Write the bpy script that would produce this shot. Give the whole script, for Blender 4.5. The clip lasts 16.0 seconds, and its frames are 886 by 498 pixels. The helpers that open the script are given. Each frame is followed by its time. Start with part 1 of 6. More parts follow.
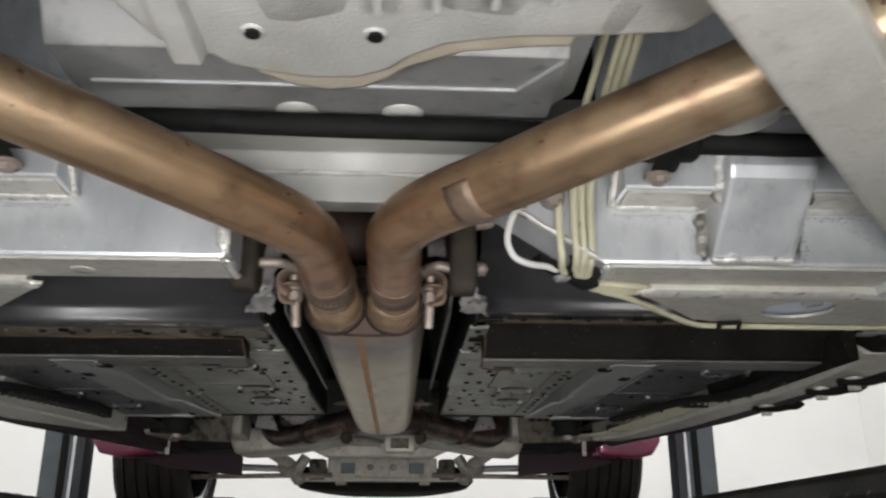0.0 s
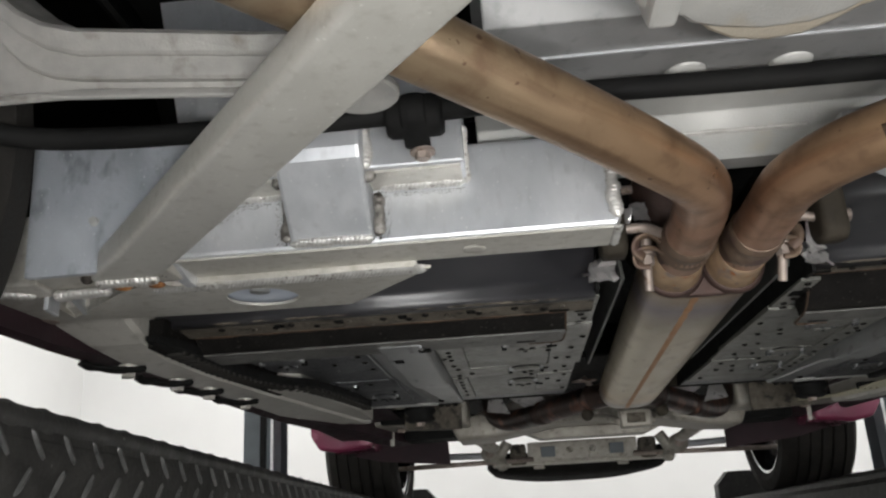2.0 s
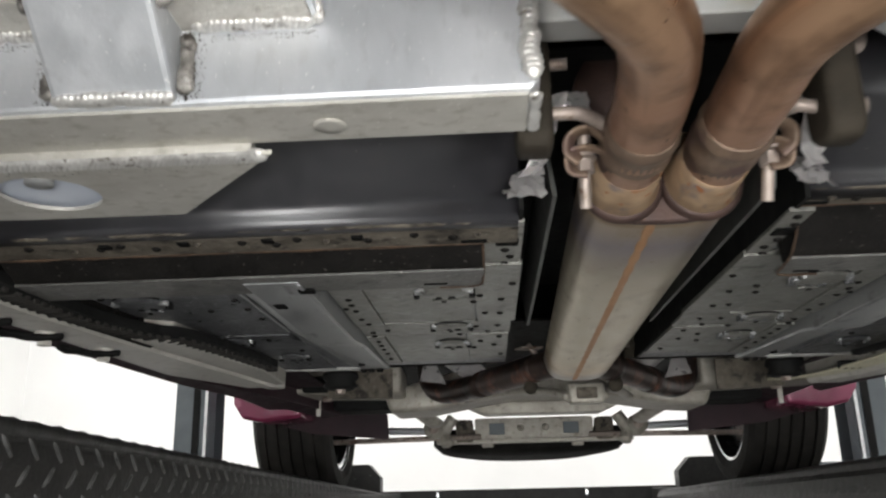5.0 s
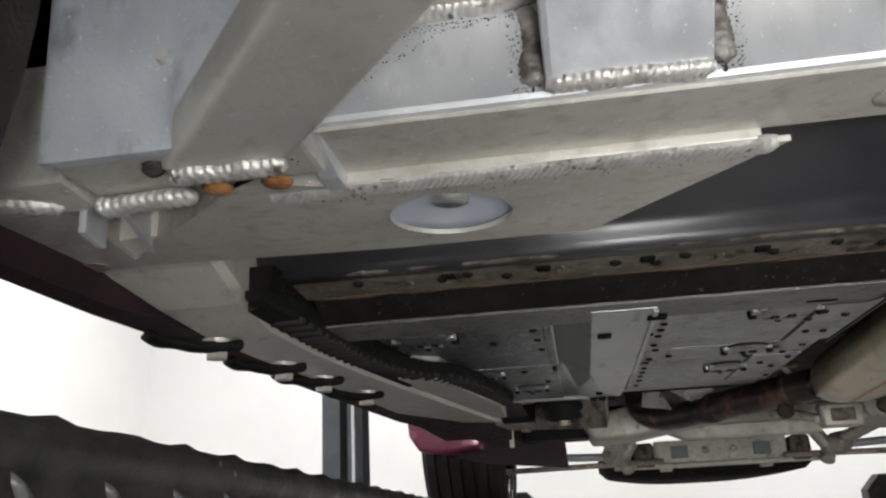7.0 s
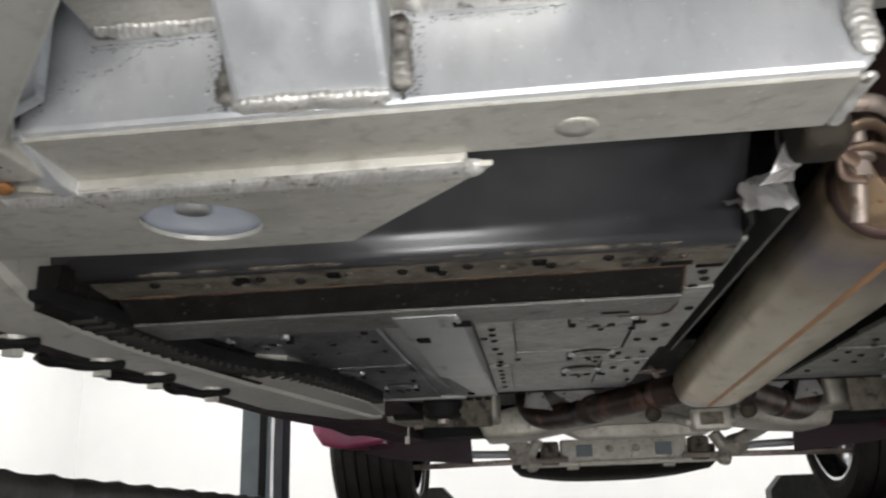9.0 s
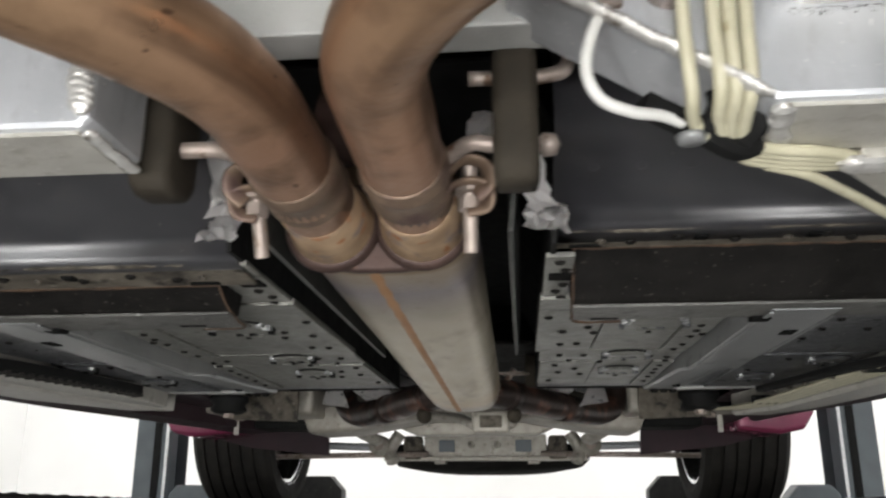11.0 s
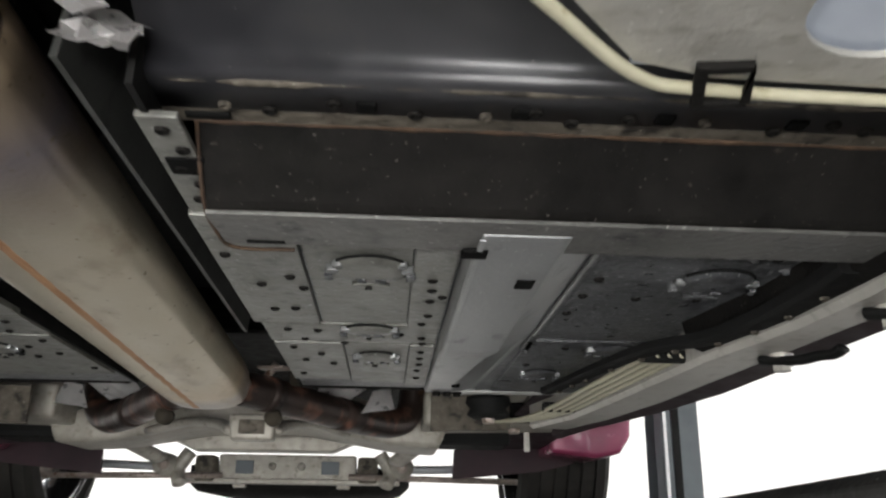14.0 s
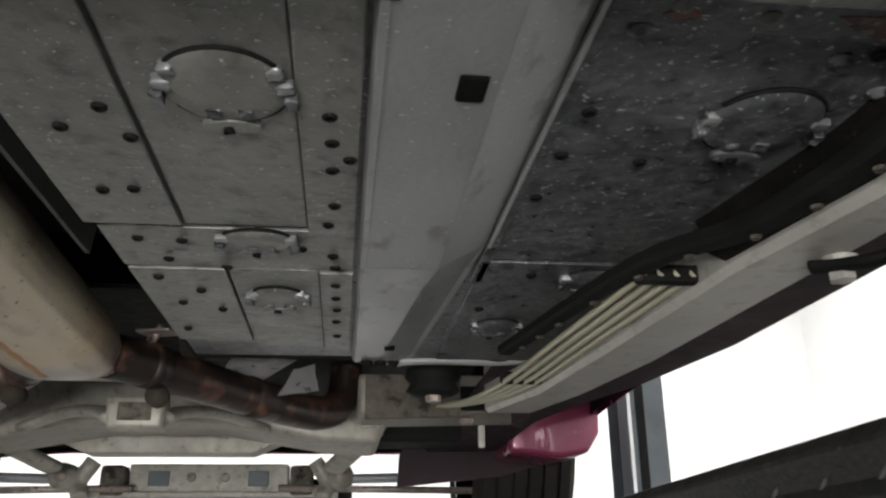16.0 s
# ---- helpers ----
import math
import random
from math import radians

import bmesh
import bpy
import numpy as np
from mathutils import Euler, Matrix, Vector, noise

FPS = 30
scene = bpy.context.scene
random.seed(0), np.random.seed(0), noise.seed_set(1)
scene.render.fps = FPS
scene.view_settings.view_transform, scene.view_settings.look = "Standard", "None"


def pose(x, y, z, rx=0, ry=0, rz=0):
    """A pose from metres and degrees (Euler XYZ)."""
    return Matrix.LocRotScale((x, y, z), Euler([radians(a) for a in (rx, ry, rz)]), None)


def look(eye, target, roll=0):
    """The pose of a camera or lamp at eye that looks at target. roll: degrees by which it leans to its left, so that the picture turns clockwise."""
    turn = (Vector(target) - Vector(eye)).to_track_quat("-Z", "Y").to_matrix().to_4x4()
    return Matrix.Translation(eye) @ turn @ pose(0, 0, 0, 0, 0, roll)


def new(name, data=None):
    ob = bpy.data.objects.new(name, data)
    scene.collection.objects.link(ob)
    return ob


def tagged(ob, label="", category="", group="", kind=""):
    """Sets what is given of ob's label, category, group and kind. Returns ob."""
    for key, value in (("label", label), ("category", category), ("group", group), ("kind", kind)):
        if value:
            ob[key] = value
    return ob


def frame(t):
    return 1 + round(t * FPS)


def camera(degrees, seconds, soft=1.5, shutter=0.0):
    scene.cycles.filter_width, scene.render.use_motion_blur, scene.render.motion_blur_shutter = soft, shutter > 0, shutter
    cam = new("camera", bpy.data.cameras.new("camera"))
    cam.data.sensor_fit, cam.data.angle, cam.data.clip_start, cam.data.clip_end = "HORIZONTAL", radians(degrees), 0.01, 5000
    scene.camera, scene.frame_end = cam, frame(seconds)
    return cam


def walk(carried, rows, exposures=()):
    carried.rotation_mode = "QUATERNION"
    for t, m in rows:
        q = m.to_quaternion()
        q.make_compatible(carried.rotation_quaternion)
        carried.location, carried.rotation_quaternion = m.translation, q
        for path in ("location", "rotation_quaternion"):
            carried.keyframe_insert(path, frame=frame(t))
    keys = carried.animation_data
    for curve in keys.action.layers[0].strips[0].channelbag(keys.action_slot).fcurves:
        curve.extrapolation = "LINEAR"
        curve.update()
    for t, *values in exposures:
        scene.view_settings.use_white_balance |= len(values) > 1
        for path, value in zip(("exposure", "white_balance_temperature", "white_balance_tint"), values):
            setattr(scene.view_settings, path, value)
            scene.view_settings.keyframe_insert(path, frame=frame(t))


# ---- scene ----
cam = camera(55.9, 16.0, soft=2.3, shutter=0.4)
PATH = [
    (0, (0.057, 0.107, 1.467), (0.156, 2.005, 2.088), -0.0),
    (0.5, (-0.034, 0.096, 1.459), (0.037, 1.998, 2.071), -1.1),
    (1, (-0.105, 0.091, 1.457), (-0.074, 1.992, 2.077), -2.6),
    (1.5, (-0.155, 0.09, 1.439), (-0.227, 1.991, 2.056), -3.5),
    (2, (-0.219, 0.088, 1.44), (-0.369, 1.985, 2.053), -3.2),
    (2.5, (-0.217, 0.07, 1.437), (-0.4, 1.977, 2.011), -3.0),
    (3, (-0.125, 0.049, 1.412), (-0.307, 1.981, 1.895), -2.6),
    (3.2, (-0.082, 0.036, 1.424), (-0.295, 1.976, 1.86), -2.2),
    (5.3, (-0.184, 0.464, 1.462), (-0.275, 2.378, 2.033), -1.3),
    (5.5, (-0.245, 0.511, 1.474), (-0.352, 2.423, 2.05), -1.3),
    (6, (-0.34, 0.513, 1.496), (-0.528, 2.407, 2.112), -1.3),
    (6.5, (-0.402, 0.491, 1.5), (-0.683, 2.379, 2.098), -2.1),
    (7, (-0.429, 0.477, 1.504), (-0.711, 2.363, 2.107), -2.8),
    (7.5, (-0.427, 0.486, 1.502), (-0.686, 2.382, 2.083), -3.0),
    (8, (-0.397, 0.486, 1.503), (-0.667, 2.377, 2.097), -2.8),
    (8.2, (-0.383, 0.489, 1.504), (-0.632, 2.383, 2.094), -2.9),
    (10.3, (-0.017, 0.446, 1.504), (-0.163, 2.353, 2.089), -1.1),
    (10.5, (0.029, 0.45, 1.504), (-0.127, 2.354, 2.095), -0.8),
    (11, (0.121, 0.471, 1.516), (-0.056, 2.385, 2.07), 0.0),
    (11.5, (0.217, 0.471, 1.523), (0.144, 2.385, 2.097), 0.3),
    (12, (0.279, 0.466, 1.521), (0.216, 2.383, 2.087), 0.7),
    (12.5, (0.323, 0.475, 1.522), (0.304, 2.389, 2.103), 0.8),
    (13, (0.332, 0.512, 1.501), (0.433, 2.414, 2.109), 0.4),
    (13.5, (0.325, 0.596, 1.474), (0.414, 2.496, 2.092), 0.8),
    (14, (0.289, 0.708, 1.484), (0.408, 2.599, 2.122), 0.7),
    (14.5, (0.303, 0.797, 1.473), (0.482, 2.685, 2.109), -0.3),
    (15, (0.355, 0.9, 1.472), (0.515, 2.777, 2.146), 0.1),
    (15.5, (0.368, 0.967, 1.455), (0.559, 2.84, 2.128), -0.4),
    (16, (0.338, 0.998, 1.46), (0.562, 2.862, 2.151), -0.6),
]
walk(cam, [(t, look(eye, target, roll)) for t, eye, target, roll in PATH],
     exposures=[(0.0, 0.0), (1.0, -0.08), (2.0, -0.02), (3.0, 0.08), (5.4, 0.45), (6.2, 0.3), (7.0, 0.2), (8.2, 0.25), (10.4, 0.5), (11.2, 0.46), (12.0, 0.2), (13.2, 0.05), (13.9, 0.74), (15.0, 0.72), (16.0, 0.64)])

# ---- world, daylight and lamps ----
world = bpy.data.worlds.new("world")
scene.world = world
world.use_nodes = True
sky = world.node_tree.nodes.new("ShaderNodeTexSky")
sky.sky_type, sky.sun_disc = "NISHITA", False
sky.sun_elevation, sky.sun_rotation = radians(40), radians(180)
world.node_tree.links.new(sky.outputs["Color"], world.node_tree.nodes["Background"].inputs["Color"])
world.node_tree.nodes["Background"].inputs["Strength"].default_value = 0.1
scene.view_settings.exposure = 0.0

# half length and width of the workshop, and its height
ROOM_X, ROOM_Y0, ROOM_Y1, ROOM_Z = 4.6, -4.2, 8.2, 4.4


def area(name, place, target, sx, sy, watts, colour, spread=180):
    lamp = bpy.data.lights.new(name, "AREA")
    lamp.shape, lamp.size, lamp.size_y, lamp.energy, lamp.color = "RECTANGLE", sx, sy, watts, colour
    lamp.spread = radians(spread)
    ob = new(name, lamp)
    ob.matrix_world = look(place, target)
    return ob


WHITE = (1.0, 0.985, 0.96)
DAY = (0.93, 0.97, 1.0)
# daylight in the open roller door, behind the walk
area("door_daylight", (0, ROOM_Y0 + 0.12, 1.55), (0, 1.0, 1.5), 4.6, 2.6, 130, DAY)
# the ceiling's lamps
for lx in (-3.4, 3.4):
    for ly in (-1.6, 2.0, 5.6):
        area("tube_light", (lx, ly, ROOM_Z - 0.16), (lx, ly, 0), 0.25, 2.6, 50, WHITE)
for lx in (-1.4, 1.4):
    area("tube_light", (lx, 6.6, ROOM_Z - 0.16), (lx, 6.6, 0), 2.2, 0.25, 50, WHITE)

# added unseen lamps in place of the carried torch, aimed up and rearward: where, aim, size, watts, spread
TORCH_LAMPS = (((0.0, -0.42, 1.15), (0.0, 0.95, 1.78), 0.42, 0.20, 8.0, 180),
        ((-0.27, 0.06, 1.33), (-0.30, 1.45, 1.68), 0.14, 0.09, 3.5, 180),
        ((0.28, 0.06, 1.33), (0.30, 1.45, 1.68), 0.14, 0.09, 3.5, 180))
for place, aim, sx, sy, watts, cone in TORCH_LAMPS:
    area("torch_stand_in_beam", place, aim, sx, sy, watts, (1.0, 0.985, 0.965), cone)


# ---- materials ----
def material(name, low, high, scale=30.0, rough=(0.4, 0.6), metal=0.0, bump=0.05, fine=220.0, stain=None, stain_scale=9.0,
             stain_at=0.62, stretch=(1, 1, 1), bands=None, coat=0.0, soft=0.09, specks=None, along=None, spec=0.5):
    """Two scales of noise between two colours, a stain colour on a third, fine relief; bands: colours along y (y, colour);
    specks: (colour, scale, from); along: streaks drawn out along a swept pipe."""
    m = bpy.data.materials.new(name)
    m.use_nodes = True
    n, l = m.node_tree.nodes, m.node_tree.links
    b = n["Principled BSDF"]
    co = n.new("ShaderNodeTexCoord")
    mp = n.new("ShaderNodeMapping")
    mp.inputs["Scale"].default_value = stretch
    l.new(co.outputs["Object"], mp.inputs["Vector"])

    def noise_at(s, detail=5.0, vec=mp.outputs["Vector"]):
        t = n.new("ShaderNodeTexNoise")
        t.inputs["Scale"].default_value, t.inputs["Detail"].default_value = s, detail
        l.new(vec, t.inputs["Vector"])
        return t.outputs["Fac"]

    def spread(fac, a, z, lo=0.0, hi=1.0):
        r = n.new("ShaderNodeMapRange")
        r.inputs["From Min"].default_value, r.inputs["From Max"].default_value = a, z
        r.inputs["To Min"].default_value, r.inputs["To Max"].default_value = lo, hi
        l.new(fac, r.inputs["Value"])
        return r.outputs["Result"]

    def mix(fac, a, z, mode="MIX"):
        x = n.new("ShaderNodeMix")
        x.data_type, x.blend_type = "RGBA", mode
        if isinstance(fac, float):
            x.inputs[0].default_value = fac
        else:
            l.new(fac, x.inputs[0])
        for slot, v in ((6, a), (7, z)):
            if isinstance(v, tuple):
                x.inputs[slot].default_value = (*v, 1)
            else:
                l.new(v, x.inputs[slot])
        return x.outputs[2]

    big = noise_at(scale * 0.22, 3.0)
    mid = noise_at(scale)
    both = mix(0.5, big, mid)
    colour = mix(spread(both, 0.36, 0.64), low, high)
    if bands:
        sep = n.new("ShaderNodeSeparateXYZ")
        l.new(co.outputs["Object"], sep.inputs[0])
        wob = n.new("ShaderNodeMath")
        wob.operation = "MULTIPLY_ADD"
        l.new(big, wob.inputs[0])
        wob.inputs[1].default_value = 0.05
        l.new(sep.outputs["Y"], wob.inputs[2])
        ramp = n.new("ShaderNodeValToRGB")
        y0, y1 = bands[0][0], bands[-1][0]
        l.new(spread(wob.outputs[0], y0, y1), ramp.inputs["Fac"])
        el = ramp.color_ramp.elements
        el[0].color, el[1].color = (*bands[0][1], 1), (*bands[-1][1], 1)
        for y, c in bands[1:-1]:
            el.new((y - y0) / (y1 - y0)).color = (*c, 1)
        colour = mix(0.82, colour, ramp.outputs["Color"])
    if stain:
        colour = mix(spread(noise_at(stain_scale, 8.0), stain_at, stain_at + soft), colour, stain)
    if specks:
        colour = mix(spread(noise_at(specks[1], 2.0, co.outputs["Object"]), specks[2], specks[2] + 0.05), colour, specks[0])
    if along:
        um = n.new("ShaderNodeMapping")
        um.inputs["Scale"].default_value = (9.0, 4.0, 1.0)
        l.new(co.outputs["UV"], um.inputs["Vector"])
        colour = mix(spread(noise_at(1.0, 6.0, um.outputs["Vector"]), 0.48, 0.80), colour, along)
    l.new(colour, b.inputs["Base Color"])
    l.new(spread(mid, 0.3, 0.7, rough[0], rough[1]), b.inputs["Roughness"])
    b.inputs["Metallic"].default_value = metal
    b.inputs["Specular IOR Level"].default_value = spec
    b.inputs["Coat Weight"].default_value = coat
    if bump:
        bp = n.new("ShaderNodeBump")
        bp.inputs["Strength"].default_value, bp.inputs["Distance"].default_value = min(1.0, bump * 4), 0.002
        l.new(noise_at(fine, 4.0, co.outputs["Object"]), bp.inputs["Height"])
        l.new(bp.outputs["Normal"], b.inputs["Normal"])
    return m


ALU = material("welded_aluminium", (0.52, 0.54, 0.56), (0.64, 0.65, 0.67), 44, (0.34, 0.50), 0.6, 0.025, 240, (0.49, 0.50, 0.515), 80, 0.56, (1, 1, 0.5), soft=0.2, specks=((0.76, 0.76, 0.76), 260, 0.68))
# duller, warmer aluminium for lower faces and plates
ALU_WARM = material("dull_warm_aluminium", (0.46, 0.445, 0.40), (0.58, 0.563, 0.515), 50, (0.40, 0.56), 0.5, 0.08, 220, (0.40, 0.38, 0.33), 90, 0.52, (0.8, 1, 1), soft=0.2, specks=((0.66, 0.645, 0.60), 210, 0.68))
# aluminium again, with the blue cast of front light put into its colour
ALU_BLUE_LIT = material("blue_lit_aluminium", (0.40, 0.43, 0.47), (0.54, 0.57, 0.61), 40, (0.42, 0.60), 0.45, 0.06, 220, (0.31, 0.33, 0.36), 60, 0.53, (1, 1, 0.5), soft=0.16, specks=((0.66, 0.68, 0.71), 260, 0.68))
ALU_ARM = material("grey_cast_arm", (0.33, 0.325, 0.305), (0.44, 0.43, 0.405), 60, (0.5, 0.66), 0.3, 0.10, 420, (0.23, 0.215, 0.185), 44, 0.58, soft=0.2)
ALU_CAST = material("cast_aluminium", (0.43, 0.43, 0.41), (0.53, 0.53, 0.51), 34, (0.5, 0.65), 0.3, 0.10, 380, (0.47, 0.43, 0.35), 22, 0.60, soft=0.2)
CAST_TAN = material("oily_cast_edge", (0.48, 0.425, 0.335), (0.60, 0.55, 0.455), 34, (0.5, 0.65), 0.35, 0.10, 380)
WELD = material("weld_bead", (0.50, 0.49, 0.465), (0.74, 0.73, 0.70), 90, (0.36, 0.54), 0.6, 0.12, 420, (0.20, 0.175, 0.15), 95, 0.60)
WELD_DARK = material("sooty_weld_bead", (0.10, 0.092, 0.082), (0.46, 0.44, 0.41), 110, (0.4, 0.6), 0.45, 0.14, 420, (0.045, 0.038, 0.033), 90, 0.52, soft=0.14)
SOOT = material("weld_soot", (0.012, 0.010, 0.009), (0.055, 0.047, 0.04), 70, (0.6, 0.8), 0.05, 0.1, 220, spec=0.2)
RUST = material("rust", (0.15, 0.058, 0.020), (0.40, 0.18, 0.055), 150, (0.75, 0.95), 0.05, 0.25, 160)
PIPE = material("heat_tinted_pipe", (0.22, 0.138, 0.083), (0.41, 0.275, 0.17), 24, (0.26, 0.47), 0.74, 0.06, 200, (0.185, 0.110, 0.068), 34, 0.48,
                (1, 1, 1), ((0.42, (0.37, 0.315, 0.235)), (0.58, (0.355, 0.275, 0.18)), (0.76, (0.39, 0.25, 0.147)), (0.92, (0.44, 0.25, 0.165)), (1.02, (0.41, 0.255, 0.18))), soft=0.3, specks=((0.14, 0.082, 0.052), 95, 0.70), along=(0.15, 0.088, 0.054))
SPIGOT = material("straw_tinted_neck", (0.20, 0.135, 0.085), (0.34, 0.24, 0.15), 60, (0.42, 0.6), 0.45, 0.08, 220, (0.11, 0.095, 0.10), 46, 0.55, soft=0.15, specks=((0.22, 0.085, 0.03), 70, 0.64))
SHIELD_GREY = material("dark_grey_shield", (0.040, 0.041, 0.038), (0.075, 0.076, 0.070), 30, (0.45, 0.6), 0.2, 0.06, 200, (0.02, 0.02, 0.019), 40, 0.58, soft=0.2)
COLLAR = material("purple_tinted_collar", (0.130, 0.090, 0.064), (0.215, 0.150, 0.104), 46, (0.44, 0.62), 0.45, 0.10, 220, (0.108, 0.068, 0.060), 40, 0.50, soft=0.2)
MUFFLER = material("muffler_steel", (0.34, 0.295, 0.215), (0.54, 0.48, 0.365), 34, (0.30, 0.46), 0.78, 0.05, 220, (0.27, 0.205, 0.135), 20, 0.53, (1, 0.5, 1),
                   ((1.085, (0.25, 0.14, 0.085)), (1.115, (0.34, 0.25, 0.16)), (1.15, (0.27, 0.205, 0.16)), (1.19, (0.155, 0.13, 0.165)), (1.24, (0.26, 0.215, 0.18)), (1.31, (0.44, 0.395, 0.31)), (1.42, (0.51, 0.46, 0.36)), (1.80, (0.48, 0.425, 0.32)),
                    (1.91, (0.45, 0.35, 0.22)), (1.95, (0.26, 0.225, 0.205)), (2.02, (0.24, 0.21, 0.19))), soft=0.2, specks=((0.17, 0.125, 0.08), 130, 0.68))
SEAM = material("rusty_seam", (0.30, 0.14, 0.06), (0.42, 0.24, 0.12), 60, (0.5, 0.7), 0.4, 0.1)
PIPE_DARK = material("sooty_pipe", (0.020, 0.015, 0.013), (0.050, 0.032, 0.026), 26, (0.32, 0.5), 0.55, 0.06, 200, (0.16, 0.078, 0.054), 22, 0.52, soft=0.14)
STEEL = material("plated_steel", (0.21, 0.172, 0.15), (0.40, 0.335, 0.295), 70, (0.40, 0.58), 0.5, 0.08, 300, (0.13, 0.075, 0.045), 60, 0.58)
BLACK_GLOSS = material("black_paint", (0.020, 0.020, 0.023), (0.033, 0.032, 0.036), 40, (0.34, 0.48), 0.0, 0.02, 120, (0.035, 0.033, 0.032), 40, 0.60, soft=0.2, specks=((0.14, 0.135, 0.13), 200, 0.73), spec=1.0)
BLACK = material("black_plastic", (0.006, 0.006, 0.006), (0.013, 0.013, 0.0125), 50, (0.6, 0.8), 0.0, 0.05, spec=0.12)
UNDERSEAL = material("dark_underseal", (0.0066, 0.0062, 0.0057), (0.0152, 0.0140, 0.0128), 46, (0.6, 0.85), 0.0, 0.16, 180, (0.035, 0.03, 0.026), 120, 0.66, spec=0.08, specks=((0.070, 0.063, 0.057), 240, 0.69))
DIRTY = material("dusty_flange", (0.072, 0.062, 0.049), (0.155, 0.136, 0.109), 70, (0.6, 0.85), 0.05, 0.25, 150, (0.03, 0.026, 0.022), 44, 0.53, soft=0.12, specks=((0.25, 0.23, 0.195), 210, 0.67), spec=0.25)
FLOOR_GREY = material("painted_floor_pan", (0.115, 0.114, 0.101), (0.215, 0.212, 0.190), 38, (0.30, 0.54), 0.2, 0.16, 120, (0.055, 0.054, 0.049), 60, 0.53, soft=0.22, specks=((0.34, 0.34, 0.32), 240, 0.66))
FLOOR_DARK = material("dark_floor_pan", (0.055, 0.057, 0.061), (0.165, 0.168, 0.174), 60, (0.26, 0.50), 0.2, 0.24, 120, (0.032, 0.032, 0.034), 70, 0.53, soft=0.22, specks=((0.42, 0.42, 0.42), 240, 0.65))
RAIL = material("galvanised_rail", (0.22, 0.225, 0.225), (0.34, 0.345, 0.34), 24, (0.30, 0.48), 0.45, 0.06, 200, (0.12, 0.12, 0.118), 50, 0.58, (1, 0.4, 1), soft=0.16, specks=((0.52, 0.52, 0.51), 280, 0.68))
SILL = material("sill_paint", (0.41, 0.395, 0.355), (0.53, 0.51, 0.465), 34, (0.36, 0.52), 0.2, 0.05, 240, (0.30, 0.28, 0.24), 60, 0.55, soft=0.22, specks=((0.64, 0.62, 0.58), 300, 0.68))
PLUM = material("plum_paint", (0.20, 0.030, 0.075), (0.25, 0.042, 0.095), 12, (0.2, 0.3), 0.15, 0.01, coat=0.5)
PLUM_DARK = material("dull_plum_skirt", (0.018, 0.009, 0.012), (0.038, 0.019, 0.024), 30, (0.5, 0.7), 0.0, 0.08, spec=0.3)
RUBBER = material("brown_rubber", (0.022, 0.018, 0.013), (0.045, 0.038, 0.028), 40, (0.65, 0.85), 0.0, 0.08, spec=0.2)
TYRE = material("tyre_rubber", (0.013, 0.012, 0.011), (0.030, 0.028, 0.025), 36, (0.65, 0.85), 0.0, 0.12, spec=0.2)
RIM = material("polished_rim", (0.60, 0.61, 0.62), (0.72, 0.73, 0.74), 30, (0.12, 0.22), 1.0, 0.0)
CREAM = material("cream_coated_line", (0.42, 0.395, 0.28), (0.53, 0.50, 0.37), 40, (0.4, 0.55), 0.0, 0.02, 200, (0.30, 0.26, 0.16), 60, 0.64)
WHITE_HOSE = material("white_hose", (0.48, 0.475, 0.45), (0.60, 0.595, 0.57), 40, (0.35, 0.5), 0.0, 0.02)
FOIL = material("crinkled_foil", (0.70, 0.68, 0.67), (0.88, 0.86, 0.85), 60, (0.25, 0.42), 0.6, 0.10, 120)
REAR_ALU = material("grey_beige_casting", (0.25, 0.23, 0.195), (0.42, 0.395, 0.345), 40, (0.42, 0.6), 0.3, 0.08, 200, (0.13, 0.115, 0.09), 60, 0.57, soft=0.2)
LIFT = material("black_powder_coat", (0.014, 0.014, 0.0135), (0.033, 0.032, 0.030), 60, (0.36, 0.55), 0.0, 0.10, 160, (0.075, 0.075, 0.073), 70, 0.66, spec=0.3, specks=((0.30, 0.30, 0.29), 120, 0.74))
POST = material("blue_grey_post_paint", (0.065, 0.078, 0.087), (0.10, 0.118, 0.128), 12, (0.4, 0.55), 0.0, 0.03)
WALL = material("white_wall_paint", (0.80, 0.80, 0.79), (0.84, 0.84, 0.83), 3, (0.6, 0.75), 0.0, 0.02, 60)
CONCRETE = material("grey_epoxy_floor", (0.12, 0.12, 0.118), (0.17, 0.17, 0.165), 4, (0.25, 0.4), 0.0, 0.02, 60, (0.10, 0.10, 0.098), 3, 0.62)
# near-black that puts the shade of bays and holes into the colour
SHADE_BLACK = material("bay_and_hole_shade", (0.004, 0.004, 0.004), (0.010, 0.010, 0.0095), 30, (0.7, 0.9), 0.0, 0.05, spec=0.04)
MAUVE = material("mauve_tinted_flange", (0.034, 0.020, 0.017), (0.082, 0.049, 0.040), 46, (0.5, 0.66), 0.4, 0.12, 220, (0.19, 0.088, 0.034), 44, 0.66)
# brighter than the plate: the lugs' grey glint is put into the colour
LUG = material("glint_chequer_lugs", (0.03, 0.031, 0.030), (0.10, 0.10, 0.097), 80, (0.26, 0.42), 0.1, 0.08, 160, spec=0.4)
ALU_SMOOTH = material("dull_smooth_aluminium", (0.49, 0.48, 0.44), (0.56, 0.55, 0.51), 30, (0.38, 0.52), 0.5, 0.05, 240, (0.44, 0.425, 0.385), 90, 0.54, soft=0.2, specks=((0.64, 0.63, 0.59), 240, 0.69))
